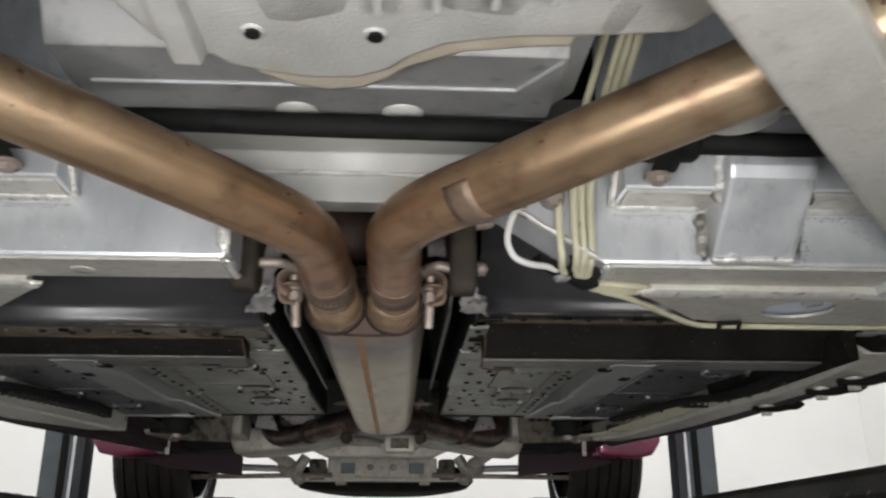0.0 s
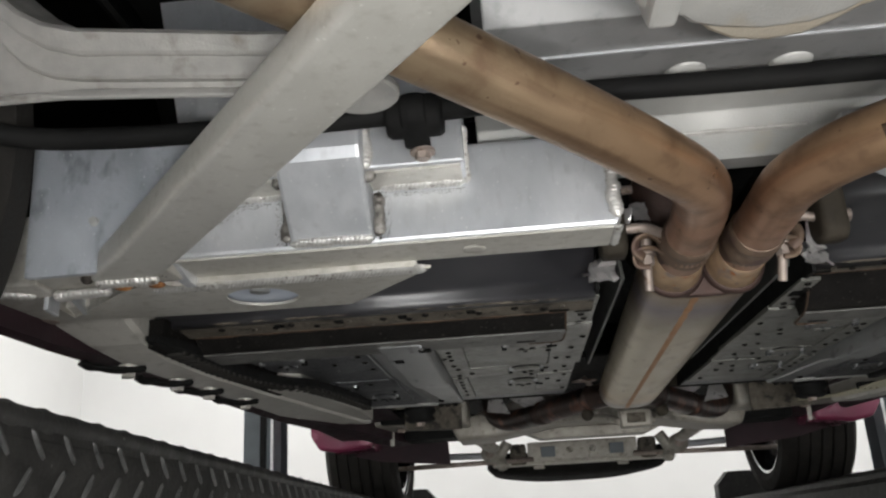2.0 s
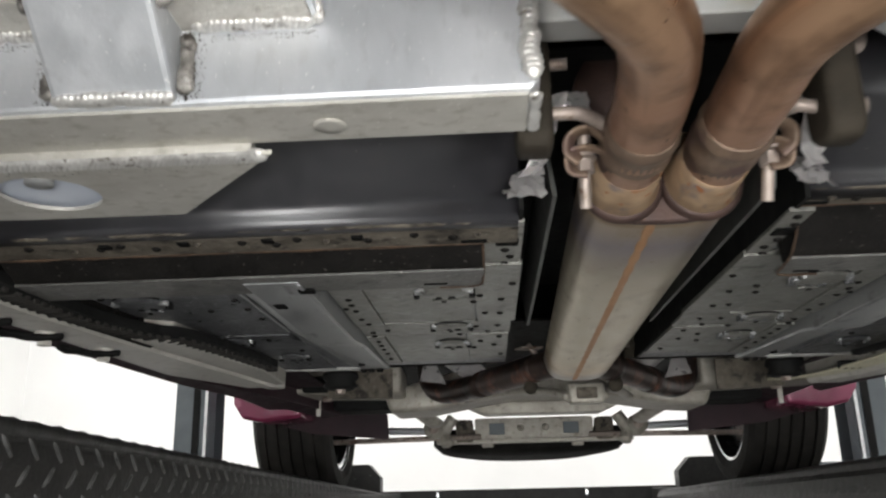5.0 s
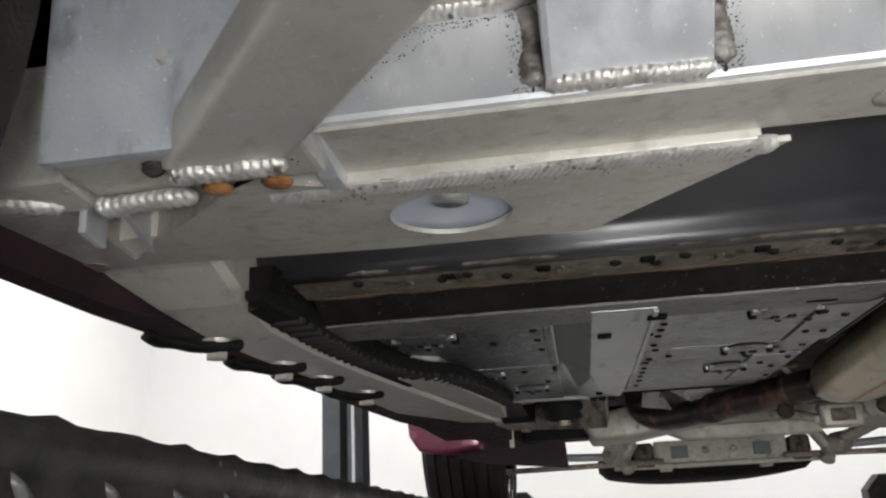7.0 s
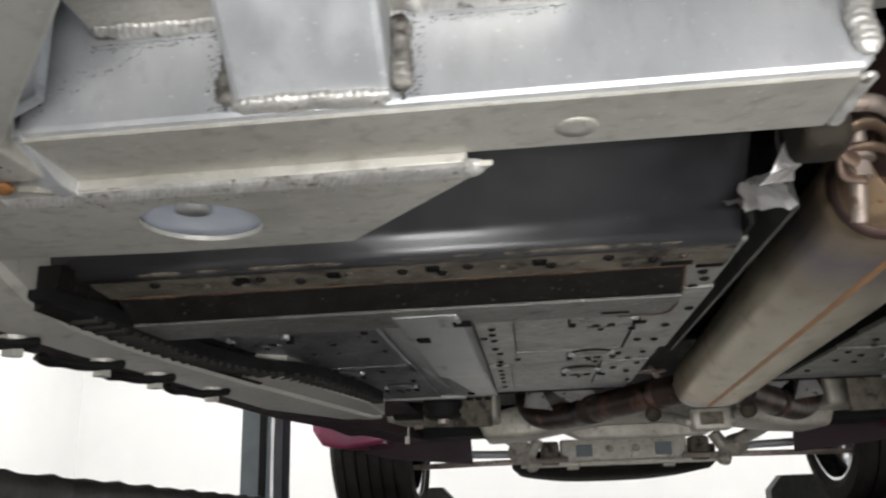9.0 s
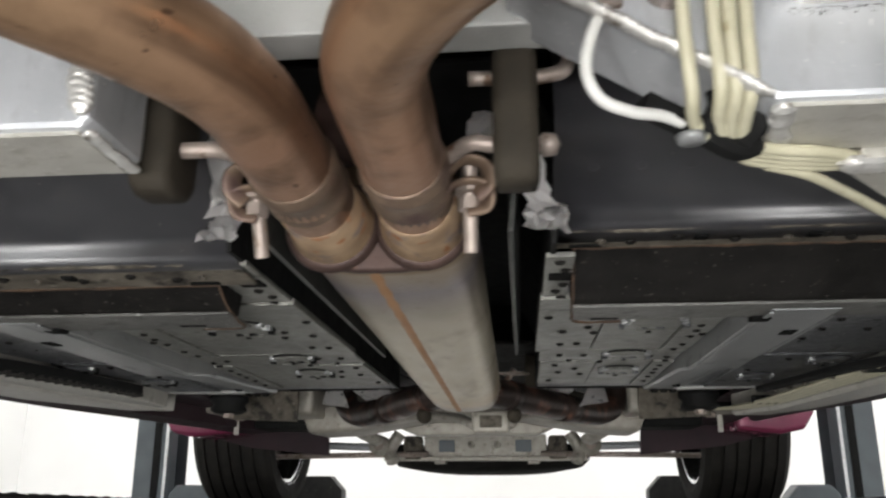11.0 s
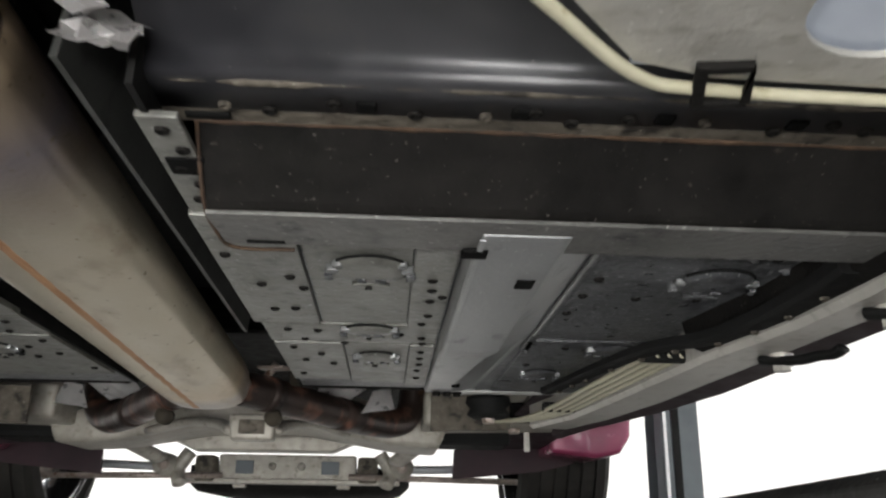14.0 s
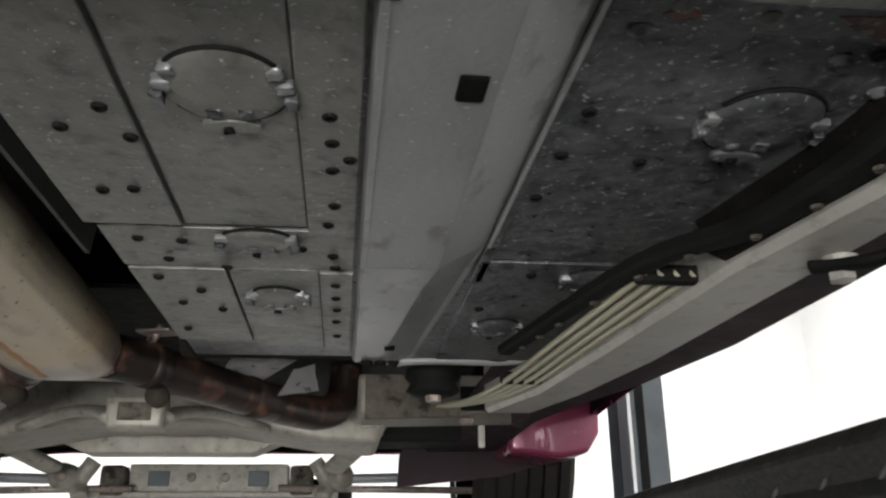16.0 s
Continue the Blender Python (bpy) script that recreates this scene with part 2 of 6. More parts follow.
LIP = material("grimy_grey_flange", (0.062, 0.060, 0.056), (0.135, 0.132, 0.122), 40, (0.4, 0.6), 0.15, 0.16, 140, (0.025, 0.024, 0.022), 50, 0.55, soft=0.2, specks=((0.28, 0.275, 0.26), 240, 0.68))
GREY_PLATE = material("dull_grey_plate", (0.20, 0.20, 0.198), (0.27, 0.27, 0.268), 26, (0.45, 0.6), 0.3, 0.04, 260, (0.13, 0.13, 0.135), 50, 0.58, soft=0.2)
# the inner skin's bright bluish reflection is put into this colour
SHEEN_SKIN = material("bluish_sheen_skin", (0.52, 0.57, 0.66), (0.62, 0.67, 0.76), 30, (0.30, 0.45), 0.15, 0.02, 200)
RED_RUST = material("red_brown_rust", (0.075, 0.048, 0.042), (0.17, 0.092, 0.068), 70, (0.6, 0.85), 0.05, 0.2, 150, (0.30, 0.27, 0.25), 60, 0.56, soft=0.1)
DARK_RUST = material("dark_rust", (0.040, 0.027, 0.02), (0.10, 0.062, 0.038), 90, (0.7, 0.9), 0.05, 0.2, spec=0.25)

# ---- building blocks ----
EMPTY = {}


def thing(name, base, label, category, group=""):
    ob = new(name)
    ob.location = base
    EMPTY[ob.name] = Matrix.Translation(base)
    return tagged(ob, label, category, group)


def part(name, bm, mat, parent, label="", smooth=False):
    me = bpy.data.meshes.new(name)
    bmesh.ops.recalc_face_normals(bm, faces=bm.faces[:])
    for f in bm.faces:
        f.smooth = smooth
    bm.to_mesh(me)
    bm.free()
    me.materials.append(mat)
    ob = new(name, me)
    if parent is not None:
        ob.parent = parent
        if parent.name in EMPTY:
            ob.matrix_parent_inverse = EMPTY[parent.name].inverted()
    return tagged(ob, label)


def piece(name, me, place, parent, turn=(0, 0, 0)):
    """One of many alike pieces on shared mesh data."""
    ob = new(name, me)
    ob.location, ob.rotation_euler = place, Euler(turn)
    ob.parent = parent
    if parent.name in EMPTY:
        ob.matrix_parent_inverse = EMPTY[parent.name].inverted()
    return ob


def mesh_of(name, bm, mat, smooth=False):
    me = bpy.data.meshes.new(name)
    bmesh.ops.recalc_face_normals(bm, faces=bm.faces[:])
    for f in bm.faces:
        f.smooth = smooth
    bm.to_mesh(me)
    bm.free()
    me.materials.append(mat)
    return me


def round_edges(bm, r, seg=2, limit=0.5):
    es = [e for e in bm.edges if len(e.link_faces) == 2 and e.calc_face_angle(0) > limit]
    if r > 0 and es:
        bmesh.ops.bevel(bm, geom=es, offset=r, segments=seg, profile=0.6, affect="EDGES", clamp_overlap=True)
    return bm


def box(x0, x1, y0, y1, z0, z1, r=0.002, bm=None):
    b = bmesh.new()
    bmesh.ops.create_cube(b, size=1)
    for v in b.verts:
        v.co = Vector(((x0 + x1) / 2 + v.co.x * (x1 - x0), (y0 + y1) / 2 + v.co.y * (y1 - y0), (z0 + z1) / 2 + v.co.z * (z1 - z0)))
    return round_edges(b, r)


def prism(points, axis, a, z, r=0.002):
    """A polygon pushed along an axis from a to z. Points are the two other coordinates in x, y, z order."""
    b = bmesh.new()

    def at(p, w):
        q = list(p)
        q.insert("xyz".index(axis), w)
        return Vector(q)
    lo = [b.verts.new(at(p, a)) for p in points]
    hi = [b.verts.new(at(p, z)) for p in points]
    b.faces.new(lo)
    b.faces.new(hi[::-1])
    n = len(points)
    for i in range(n):
        b.faces.new((lo[i], lo[(i + 1) % n], hi[(i + 1) % n], hi[i]))
    bmesh.ops.recalc_face_normals(b, faces=b.faces[:])
    return round_edges(b, r)


def sheet(points, axis, a, z, thick=0.002):
    """A folded sheet: an open line of points, given thickness, pushed along an axis."""
    p = [Vector(q) for q in points]
    off = []
    for i in range(len(p)):
        d = (p[min(i + 1, len(p) - 1)] - p[max(i - 1, 0)]).normalized()
        off.append(p[i] + Vector((-d.y, d.x)) * thick)
    return prism([tuple(q) for q in p] + [tuple(q) for q in off[::-1]], axis, a, z, 0)


def plate(outline, z0, z1, holes=(), r=0.0):
    """A flat plate from an outline in x, y, with round or oval holes (x, y, rx, ry)."""
    b = bmesh.new()
    loops = [outline] + [[(x + rx * math.cos(k * math.tau / 28), y + ry * math.sin(k * math.tau / 28)) for k in range(28)] for x, y, rx, ry in holes]
    edges = []
    for lp in loops:
        vs = [b.verts.new((x, y, z0)) for x, y in lp]
        edges += [b.edges.new((vs[i], vs[(i + 1) % len(vs)])) for i in range(len(vs))]
    bmesh.ops.triangle_fill(b, use_beauty=True, use_dissolve=False, edges=edges)
    up = bmesh.ops.extrude_face_region(b, geom=b.faces[:])
    for v in up["geom"]:
        if isinstance(v, bmesh.types.BMVert):
            v.co.z = z1
    bmesh.ops.recalc_face_normals(b, faces=b.faces[:])
    return round_edges(b, r)


def smooth_line(points, steps=8):
    """A rounded line through the points (Catmull-Rom)."""
    p = [Vector(q) for q in points]
    p = [2 * p[0] - p[1]] + p + [2 * p[-1] - p[-2]]
    out = []
    for i in range(1, len(p) - 2):
        a, b, c, d = p[i - 1:i + 3]
        for k in range(steps):
            u = k / steps
            out.append(0.5 * ((2 * b) + (c - a) * u + (2 * a - 5 * b + 4 * c - d) * u * u + (3 * b - a - 3 * c + d) * u ** 3))
    return out + [p[-2]]


def sweep(line, shape, bm=None, scale=None, up=(0, 0, 1), cap=True):
    """Carries a closed shape of (side, up) offsets along a line; u runs round it, v along it in metres."""
    b = bm or bmesh.new()
    uv = b.loops.layers.uv.verify()
    run = 0.0
    rings = []
    u = Vector(up)
    for i, c in enumerate(line):
        d = (line[min(i + 1, len(line) - 1)] - line[max(i - 1, 0)]).normalized()
        s = d.cross(u)
        if s.length < 1e-4:
            s = d.cross(Vector((0, 1, 0)))
        s.normalize()
        w = s.cross(d)
        k = scale(i / (len(line) - 1)) if scale else 1.0
        rings.append([b.verts.new(c + s * (q[0] * k) + w * (q[1] * k)) for q in shape])
        u = w
    n = len(shape)
    for k, (r0, r1) in enumerate(zip(rings, rings[1:])):
        far = run + (line[k + 1] - line[k]).length
        for i in range(n):
            f = b.faces.new((r0[i], r0[(i + 1) % n], r1[(i + 1) % n], r1[i]))
            for lp, at in zip(f.loops, ((i / n, run), ((i + 1) / n, run), ((i + 1) / n, far), (i / n, far))):
                lp[uv].uv = at
        run = far
    if cap:
        b.faces.new(rings[0])
        b.faces.new(rings[-1][::-1])
    return b


def disc(r, n=16, ry=None):
    return [(r * math.cos(k * math.tau / n), (ry or r) * math.sin(k * math.tau / n)) for k in range(n)]


def tube(points, r, n=16, steps=8, bm=None, scale=None, ry=None):
    return sweep(smooth_line(points, steps) if len(points) > 2 else [Vector(p) for p in points], disc(r, n, ry), bm, scale)


def bead(p0, p1, r=0.006, pitch=0.0045, seed=1, flat=0.6, lump=0.14):
    """A weld bead: overlapping crescent ripples along a line, uneven in width and height."""
    a, z = Vector(p0), Vector(p1)
    d = (z - a).normalized()
    side = d.cross(Vector((0, 0, 1)))
    side = (side if side.length > 0.1 else d.cross(Vector((0, 1, 0)))).normalized()
    over = side.cross(d)
    rnd = random.Random(seed)
    length = (z - a).length
    n = max(8, int(length / pitch * 5))
    knots = [rnd.uniform(1 - lump, 1 + lump) for _ in range(n // 7 + 3)]
    drift = [rnd.uniform(-0.25, 0.25) * r for _ in range(n // 7 + 3)]
    b = bmesh.new()
    rings = []
    for i in range(n + 1):
        u = i / n
        j, w = divmod(i, 7)
        w /= 7
        k = knots[j] * (1 - w) + knots[j + 1] * w
        off = drift[j] * (1 - w) + drift[j + 1] * w
        k *= min(1.0, 0.45 + 9 * min(u, 1 - u))
        ring = []
        for m in range(12):
            t = m * math.tau / 12
            phase = u * length / pitch + 0.7 * math.cos(t) ** 2 + 0.25 * k
            q = k * (0.94 + 0.24 * abs(math.sin(phase * math.pi)))
            ring.append(b.verts.new(a.lerp(z, u) + side * (r * q * math.cos(t) + off) + over * (r * flat * q * math.sin(t))))
        rings.append(ring)
    for r0, r1 in zip(rings, rings[1:]):
        for i in range(12):
            b.faces.new((r0[i], r0[(i + 1) % 12], r1[(i + 1) % 12], r1[i]))
    b.faces.new(rings[0])
    b.faces.new(rings[-1])
    return b


def ripple_band(x0, x1, y0, y1, z, seed=1, height=0.003, pitch=0.0042):
    """A wide drawn weld seen from below: slanting ripples across a low dome with a raised far edge."""
    rnd = random.Random(seed)
    b = bmesh.new()
    n, m = int(abs(x1 - x0) / 0.0009), 8
    wave = [rnd.uniform(-0.0012, 0.0012) for _ in range(n // 24 + 3)]
    grid = []
    for i in range(n + 1):
        j, w = divmod(i, 24)
        e = wave[j] * (1 - w / 24) + wave[j + 1] * w / 24
        x = x0 + (x1 - x0) * i / n
        row = []
        for k in range(m + 1):
            v = k / m
            dome = math.sin(math.pi * v) ** 0.6 * height + 0.0009 * max(0.0, 1 - abs(v - 0.78) * 7)
            rip = 0.0010 * abs(math.sin((x / pitch + 2.2 * v + 150 * e) * math.pi)) * min(1.0, 4 * v * (1.05 - v))
            row.append(b.verts.new((x, y0 + (y1 - y0) * v + e, z - dome - rip)))
        grid.append(row)
    for i in range(n):
        for k in range(m):
            b.faces.new((grid[i][k], grid[i + 1][k], grid[i + 1][k + 1], grid[i][k + 1]))
    return b


def flecks(origin, along, across, count, seed=1, size=0.0016):
    """Scattered crumbs of soot on a flat face, densest along the line at its start."""
    rnd = random.Random(seed)
    b = bmesh.new()
    o, u, v = Vector(origin), Vector(along), Vector(across)
    nrm = u.cross(v).normalized()
    if nrm.y + nrm.z > 0:
        nrm = -nrm
    e, f = u.normalized(), nrm.cross(u.normalized())
    for _ in range(count):
        c = o + u * rnd.random() + v * rnd.random() ** 2.2
        r = size * (0.25 + rnd.random() ** 3)
        turn, slim = rnd.random() * math.tau, rnd.uniform(0.35, 1.0)
        ring = []
        for k in range(6):
            q = k * math.tau / 6
            a, w = r * rnd.uniform(0.6, 1.2) * math.cos(q), r * slim * rnd.uniform(0.6, 1.2) * math.sin(q)
            ring.append(b.verts.new(c + e * (a * math.cos(turn) - w * math.sin(turn)) + f * (a * math.sin(turn) + w * math.cos(turn))))
        tip = b.verts.new(c + nrm * min(0.0006, 0.5 * r))
        for k in range(6):
            b.faces.new((ring[k], ring[(k + 1) % 6], tip))
    return b


def lathe(profile, axis_at, axis="x", n=40):
    """Turns a closed profile of (along, radius) about an axis through a place."""
    b = bmesh.new()
    c = Vector(axis_at)
    rings = []
    for k in range(n):
        a = k * math.tau / n
        ring = []
        for s, r in profile:
            if axis == "x":
                ring.append(b.verts.new(c + Vector((s, r * math.cos(a), r * math.sin(a)))))
            elif axis == "y":
                ring.append(b.verts.new(c + Vector((r * math.cos(a), s, r * math.sin(a)))))
            else:
                ring.append(b.verts.new(c + Vector((r * math.cos(a), r * math.sin(a), s))))
        rings.append(ring)
    m = len(profile)
    for k in range(n):
        r0, r1 = rings[k], rings[(k + 1) % n]
        for i in range(m - 1):
            b.faces.new((r0[i], r0[i + 1], r1[i + 1], r1[i]))
        b.faces.new((r0[m - 1], r0[0], r1[0], r1[m - 1]))
    bmesh.ops.remove_doubles(b, verts=b.verts[:], dist=1e-5)
    return b


def hex_bolt(r=0.008, h=0.007, washer=1.35):
    """A bolt head pointing down (-z) from its seat at the origin, with a washer."""
    b = bmesh.new()
    for rad, z0, z1, n in ((r * washer, 0.0, -h * 0.28, 18), (r, -h * 0.28, -h, 6)):
        lo = [b.verts.new((rad * math.cos(k * math.tau / n), rad * math.sin(k * math.tau / n), z0)) for k in range(n)]
        hi = [b.verts.new((rad * math.cos(k * math.tau / n), rad * math.sin(k * math.tau / n), z1)) for k in range(n)]
        for i in range(n):
            b.faces.new((lo[i], lo[(i + 1) % n], hi[(i + 1) % n], hi[i]))
        b.faces.new(hi)
    return b


def rivet_mesh(name, r, mat, depth=0.002):
    """A domed rivet head with a dimple, pointing down."""
    b = bmesh.new()
    prof = ((r, 0.0), (r * 0.95, -depth * 0.6), (r * 0.62, -depth), (r * 0.45, -depth * 0.35))
    rings = [[b.verts.new((q * math.cos(k * math.tau / 10), q * math.sin(k * math.tau / 10), z)) for k in range(10)] for q, z in prof]
    for r0, r1 in zip(rings, rings[1:]):
        for i in range(10):
            b.faces.new((r0[i], r0[(i + 1) % 10], r1[(i + 1) % 10], r1[i]))
    b.faces.new(rings[-1])
    return mesh_of(name, b, mat, True)

# ---- the workshop ----
def setting(name, bm, mat, label, category):
    ob = part(name, bm, mat, None)
    return tagged(ob, label, category, "", "structure")


setting("floor", box(-ROOM_X - 0.2, ROOM_X + 0.2, ROOM_Y0 - 0.2, ROOM_Y1 + 0.2, -0.12, 0, 0), CONCRETE, "pale grey epoxy workshop floor under the lift", "floor")
setting("ceiling", box(-ROOM_X - 0.2, ROOM_X + 0.2, ROOM_Y0 - 0.2, ROOM_Y1 + 0.2, ROOM_Z, ROOM_Z + 0.12, 0), WALL, "plain white workshop ceiling above the lift", "ceiling")
setting("wall_west", box(-ROOM_X - 0.2, -ROOM_X, ROOM_Y0, ROOM_Y1, 0, ROOM_Z, 0), WALL, "plain bright white painted side wall", "wall")
setting("wall_east", box(ROOM_X, ROOM_X + 0.2, ROOM_Y0, ROOM_Y1, 0, ROOM_Z, 0), WALL, "plain bright white painted side wall", "wall")
setting("wall_north", box(-ROOM_X - 0.2, ROOM_X + 0.2, ROOM_Y1, ROOM_Y1 + 0.2, 0, ROOM_Z, 0), WALL, "plain bright white wall behind the lifted car", "wall")
DOOR_W, DOOR_H = 2.4, 3.0
south = prism([(-ROOM_X - 0.2, 0), (-DOOR_W, 0), (-DOOR_W, DOOR_H), (DOOR_W, DOOR_H), (DOOR_W, 0), (ROOM_X + 0.2, 0), (ROOM_X + 0.2, ROOM_Z), (-ROOM_X - 0.2, ROOM_Z)],
              "y", ROOM_Y0 - 0.2, ROOM_Y0, 0)
setting("wall_south", south, WALL, "white wall with a wide open roller door", "wall")
setting("ground", box(-40, 40, -60, ROOM_Y0 - 0.2, -0.3, -0.02, 0), CONCRETE, "pale concrete yard outside the open door", "ground")

for lx in (-3.4, 3.4):
    for ly in (-1.6, 2.0, 5.6):
        lamp = thing("ceiling_light", (lx, ly, ROOM_Z), "long white tube light fixed to the ceiling", "ceiling light", "tube lights")
        part("housing", box(lx - 0.16, lx + 0.16, ly - 1.35, ly + 1.35, ROOM_Z - 0.1, ROOM_Z, 0.01), WALL, lamp)
for lx in (-1.4, 1.4):
    lamp = thing("ceiling_light", (lx, 6.6, ROOM_Z), "long white tube light fixed to the ceiling", "ceiling light", "tube lights")
    part("housing", box(lx - 1.15, lx + 1.15, 6.44, 6.76, ROOM_Z - 0.1, ROOM_Z, 0.01), WALL, lamp)

# made-up heads and tripods for the added torch lamps
for (wx, wy, wz), aim, sx, sy, watts, cone in TORCH_LAMPS:
    work = thing("torch_stand_in", (wx, wy - 0.05, 0), "added unseen lamp on a tripod, standing in for the carried torch", "work light", "work lights")
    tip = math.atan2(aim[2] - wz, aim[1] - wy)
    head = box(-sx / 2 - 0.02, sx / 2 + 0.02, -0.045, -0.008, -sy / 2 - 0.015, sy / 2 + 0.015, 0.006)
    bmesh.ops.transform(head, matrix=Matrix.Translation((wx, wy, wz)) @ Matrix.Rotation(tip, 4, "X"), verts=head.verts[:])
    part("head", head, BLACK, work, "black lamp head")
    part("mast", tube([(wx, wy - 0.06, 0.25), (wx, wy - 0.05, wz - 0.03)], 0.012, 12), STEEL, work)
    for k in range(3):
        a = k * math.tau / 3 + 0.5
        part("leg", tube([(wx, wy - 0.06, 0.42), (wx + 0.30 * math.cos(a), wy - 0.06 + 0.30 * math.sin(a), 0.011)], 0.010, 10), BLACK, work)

# ---- the lift ----
DECK, UNDER = 1.450, 1.385


def lean_down(bm, fall=0.0275):
    """The guards lose height towards the runway's far end."""
    for v in bm.verts:
        v.co.z -= fall * (v.co.y - 1.5) * max(0.0, min(1.0, (v.co.z - 1.40) / 0.11))
    return bm


lift = thing("car_lift", (0, 2.0, 0), "black four-post drive-on lift with chequer-plate runways carrying the car", "car lift")
for s in (-1, 1):
    side = part("runway", prism([(s * 0.57, UNDER), (s * 1.06, UNDER), (s * 1.06, DECK), (s * 0.57, DECK)], "y", -0.9, 4.35, 0.004), LIFT, lift, "black steel runway under the wheels")
    ex, ez = (0.585, 1.515) if s < 0 else (0.567, 1.506)
    foot = ex - 0.020
    profile = [(s * foot, UNDER - 0.012), (s * (foot + 0.003), 1.435), (s * (ex - 0.004), ez - 0.022), (s * (ex - 0.002), ez - 0.006), (s * (ex + 0.006), ez - 0.001), (s * (ex + 0.020), ez - 0.008)]
    part("wheel_guard", lean_down(sheet(profile, "y", -0.9, 4.10, 0.006)), LIFT, side, "black chequer-plate guard along the runway")
    part("bottom_lip", box(min(s * 0.545, s * 0.62), max(s * 0.545, s * 0.62), -0.9, 4.3, UNDER - 0.02, UNDER - 0.008, 0.002), LIFT, side)
    # raised lugs of the chequer plate, in rows that lean to and fro
    lugs = bmesh.new()
    for row in range(5):
        z, lean = ez - 0.025 - 0.0232 * row, (-1 if row % 2 == 0 else 1)
        x = foot + 0.003 + (0.013 * (z - 1.435) / (ez - 1.457) if z > 1.435 else 0.0)
        d = Vector((0, 0.72 * lean, 0.70)).normalized()
        nrm = Vector((-s, 0, -0.12)).normalized()
        w = d.cross(nrm)
        for k in range(104):
            y = -0.634 + 0.0457 * (k + 0.5 * (row % 2))
            c = Vector((s * (x - 0.0035), y, z))
            rim = [lugs.verts.new(c + d * 0.0135 * math.cos(q) + w * 0.0022 * math.sin(q)) for q in (j * math.tau / 10 for j in range(10))]
            top = [lugs.verts.new(c + nrm * 0.0026 + d * 0.0112 * math.cos(q) + w * 0.0014 * math.sin(q)) for q in (j * math.tau / 10 for j in range(10))]
            for i in range(10):
                lugs.faces.new((rim[i], rim[(i + 1) % 10], top[(i + 1) % 10], top[i]))
            lugs.faces.new(top)
    ob = part("chequer_pattern", lean_down(lugs), LUG, side, smooth=True)
    ob["kind"] = "stuff"
    # rolled top edge with its knuckles
    edge = smooth_line([(s * (ex + 0.004), -0.9, ez - 0.009), (s * (ex + 0.004), 1.6, ez - 0.009), (s * (ex + 0.004), 4.1, ez - 0.009)], 200)
    part("rolled_edge", lean_down(sweep(edge, disc(0.009, 10), None, lambda u: 1.0 + 0.22 * max(0.0, math.sin(u * 5.0 / 0.0457 * math.tau)) ** 2)), LIFT, side, "worn rolled top edge", True)
    # wheel stop with chamfered corner behind the rear tyre
    part("wheel_stop", prism([(s * 0.61, DECK), (s * 0.61, 1.515), (s * 0.66, 1.569), (s * 1.0, 1.569), (s * 1.0, DECK)], "y", 3.93, 4.02, 0.004), LIFT, lift, "black upright wheel stop at the runway's end")
    for y in (4.06, -0.85):
        post = part("post", prism([(s * 1.34, y - 0.06), (s * 1.36, y - 0.09), (s * 1.51, y - 0.09), (s * 1.51, y + 0.09), (s * 1.36, y + 0.09), (s * 1.34, y + 0.06), (s * 1.42, y + 0.05), (s * 1.42, y - 0.05)], "z", 0, 2.35, 0.004), POST, lift, "blue-grey steel lift post")
        part("lock_ladder", box(min(s * 1.365, s * 1.378), max(s * 1.365, s * 1.378), y - 0.10, y - 0.092, 0.1, 2.3, 0.001), RIM, post, "bright steel lock ladder")
        part("groove", box(min(s * 1.40, s * 1.43), max(s * 1.40, s * 1.43), y - 0.096, y - 0.091, 0.1, 2.3, 0), BLACK, post, "black slot down the post")
        part("base_plate", box(min(s * 1.25, s * 1.60), max(s * 1.25, s * 1.60), y - 0.18, y + 0.18, 0, 0.015, 0.003), POST, post)
        part("carriage", prism([(s * 1.10, 1.36), (s * 1.335, 1.36), (s * 1.335, 1.50), (s * 1.30, 1.535), (s * 1.18, 1.535), (s * 1.13, 1.48)], "y", y - 0.13, y - 0.02, 0.01), POST, lift, "grey carriage beside the post")
for y in (4.36, -0.85):
    bar = part("crossbeam", prism([(y, 1.352), (y + 0.10, 1.352), (y + 0.10, 1.46), (y, 1.46), (y - 0.005, 1.40)], "x", -1.33, 1.33, 0.004), LIFT, lift, "black crossbeam joining the runways")
    part("flange", box(-1.3, 1.3, y - 0.012, y - 0.004, 1.372, 1.384, 0.001), LIFT, bar)
    for x, z in ((-0.40, 1.44), (0.28, 1.44), (-0.48, 1.38), (0.55, 1.38)):
        part("bolt", box(x - 0.008, x + 0.008, y - 0.014, y - 0.002, z - 0.014, z + 0.014, 0.003), RIM, bar, "bright bolt")

# ---- the car: body ----
REAR_AXLE, FRONT_AXLE, HUB_Z = 3.38, 0.50, 1.772
car = thing("car", (0, 2.0, DECK), "plum-red sports car raised on the lift, seen from underneath", "car")


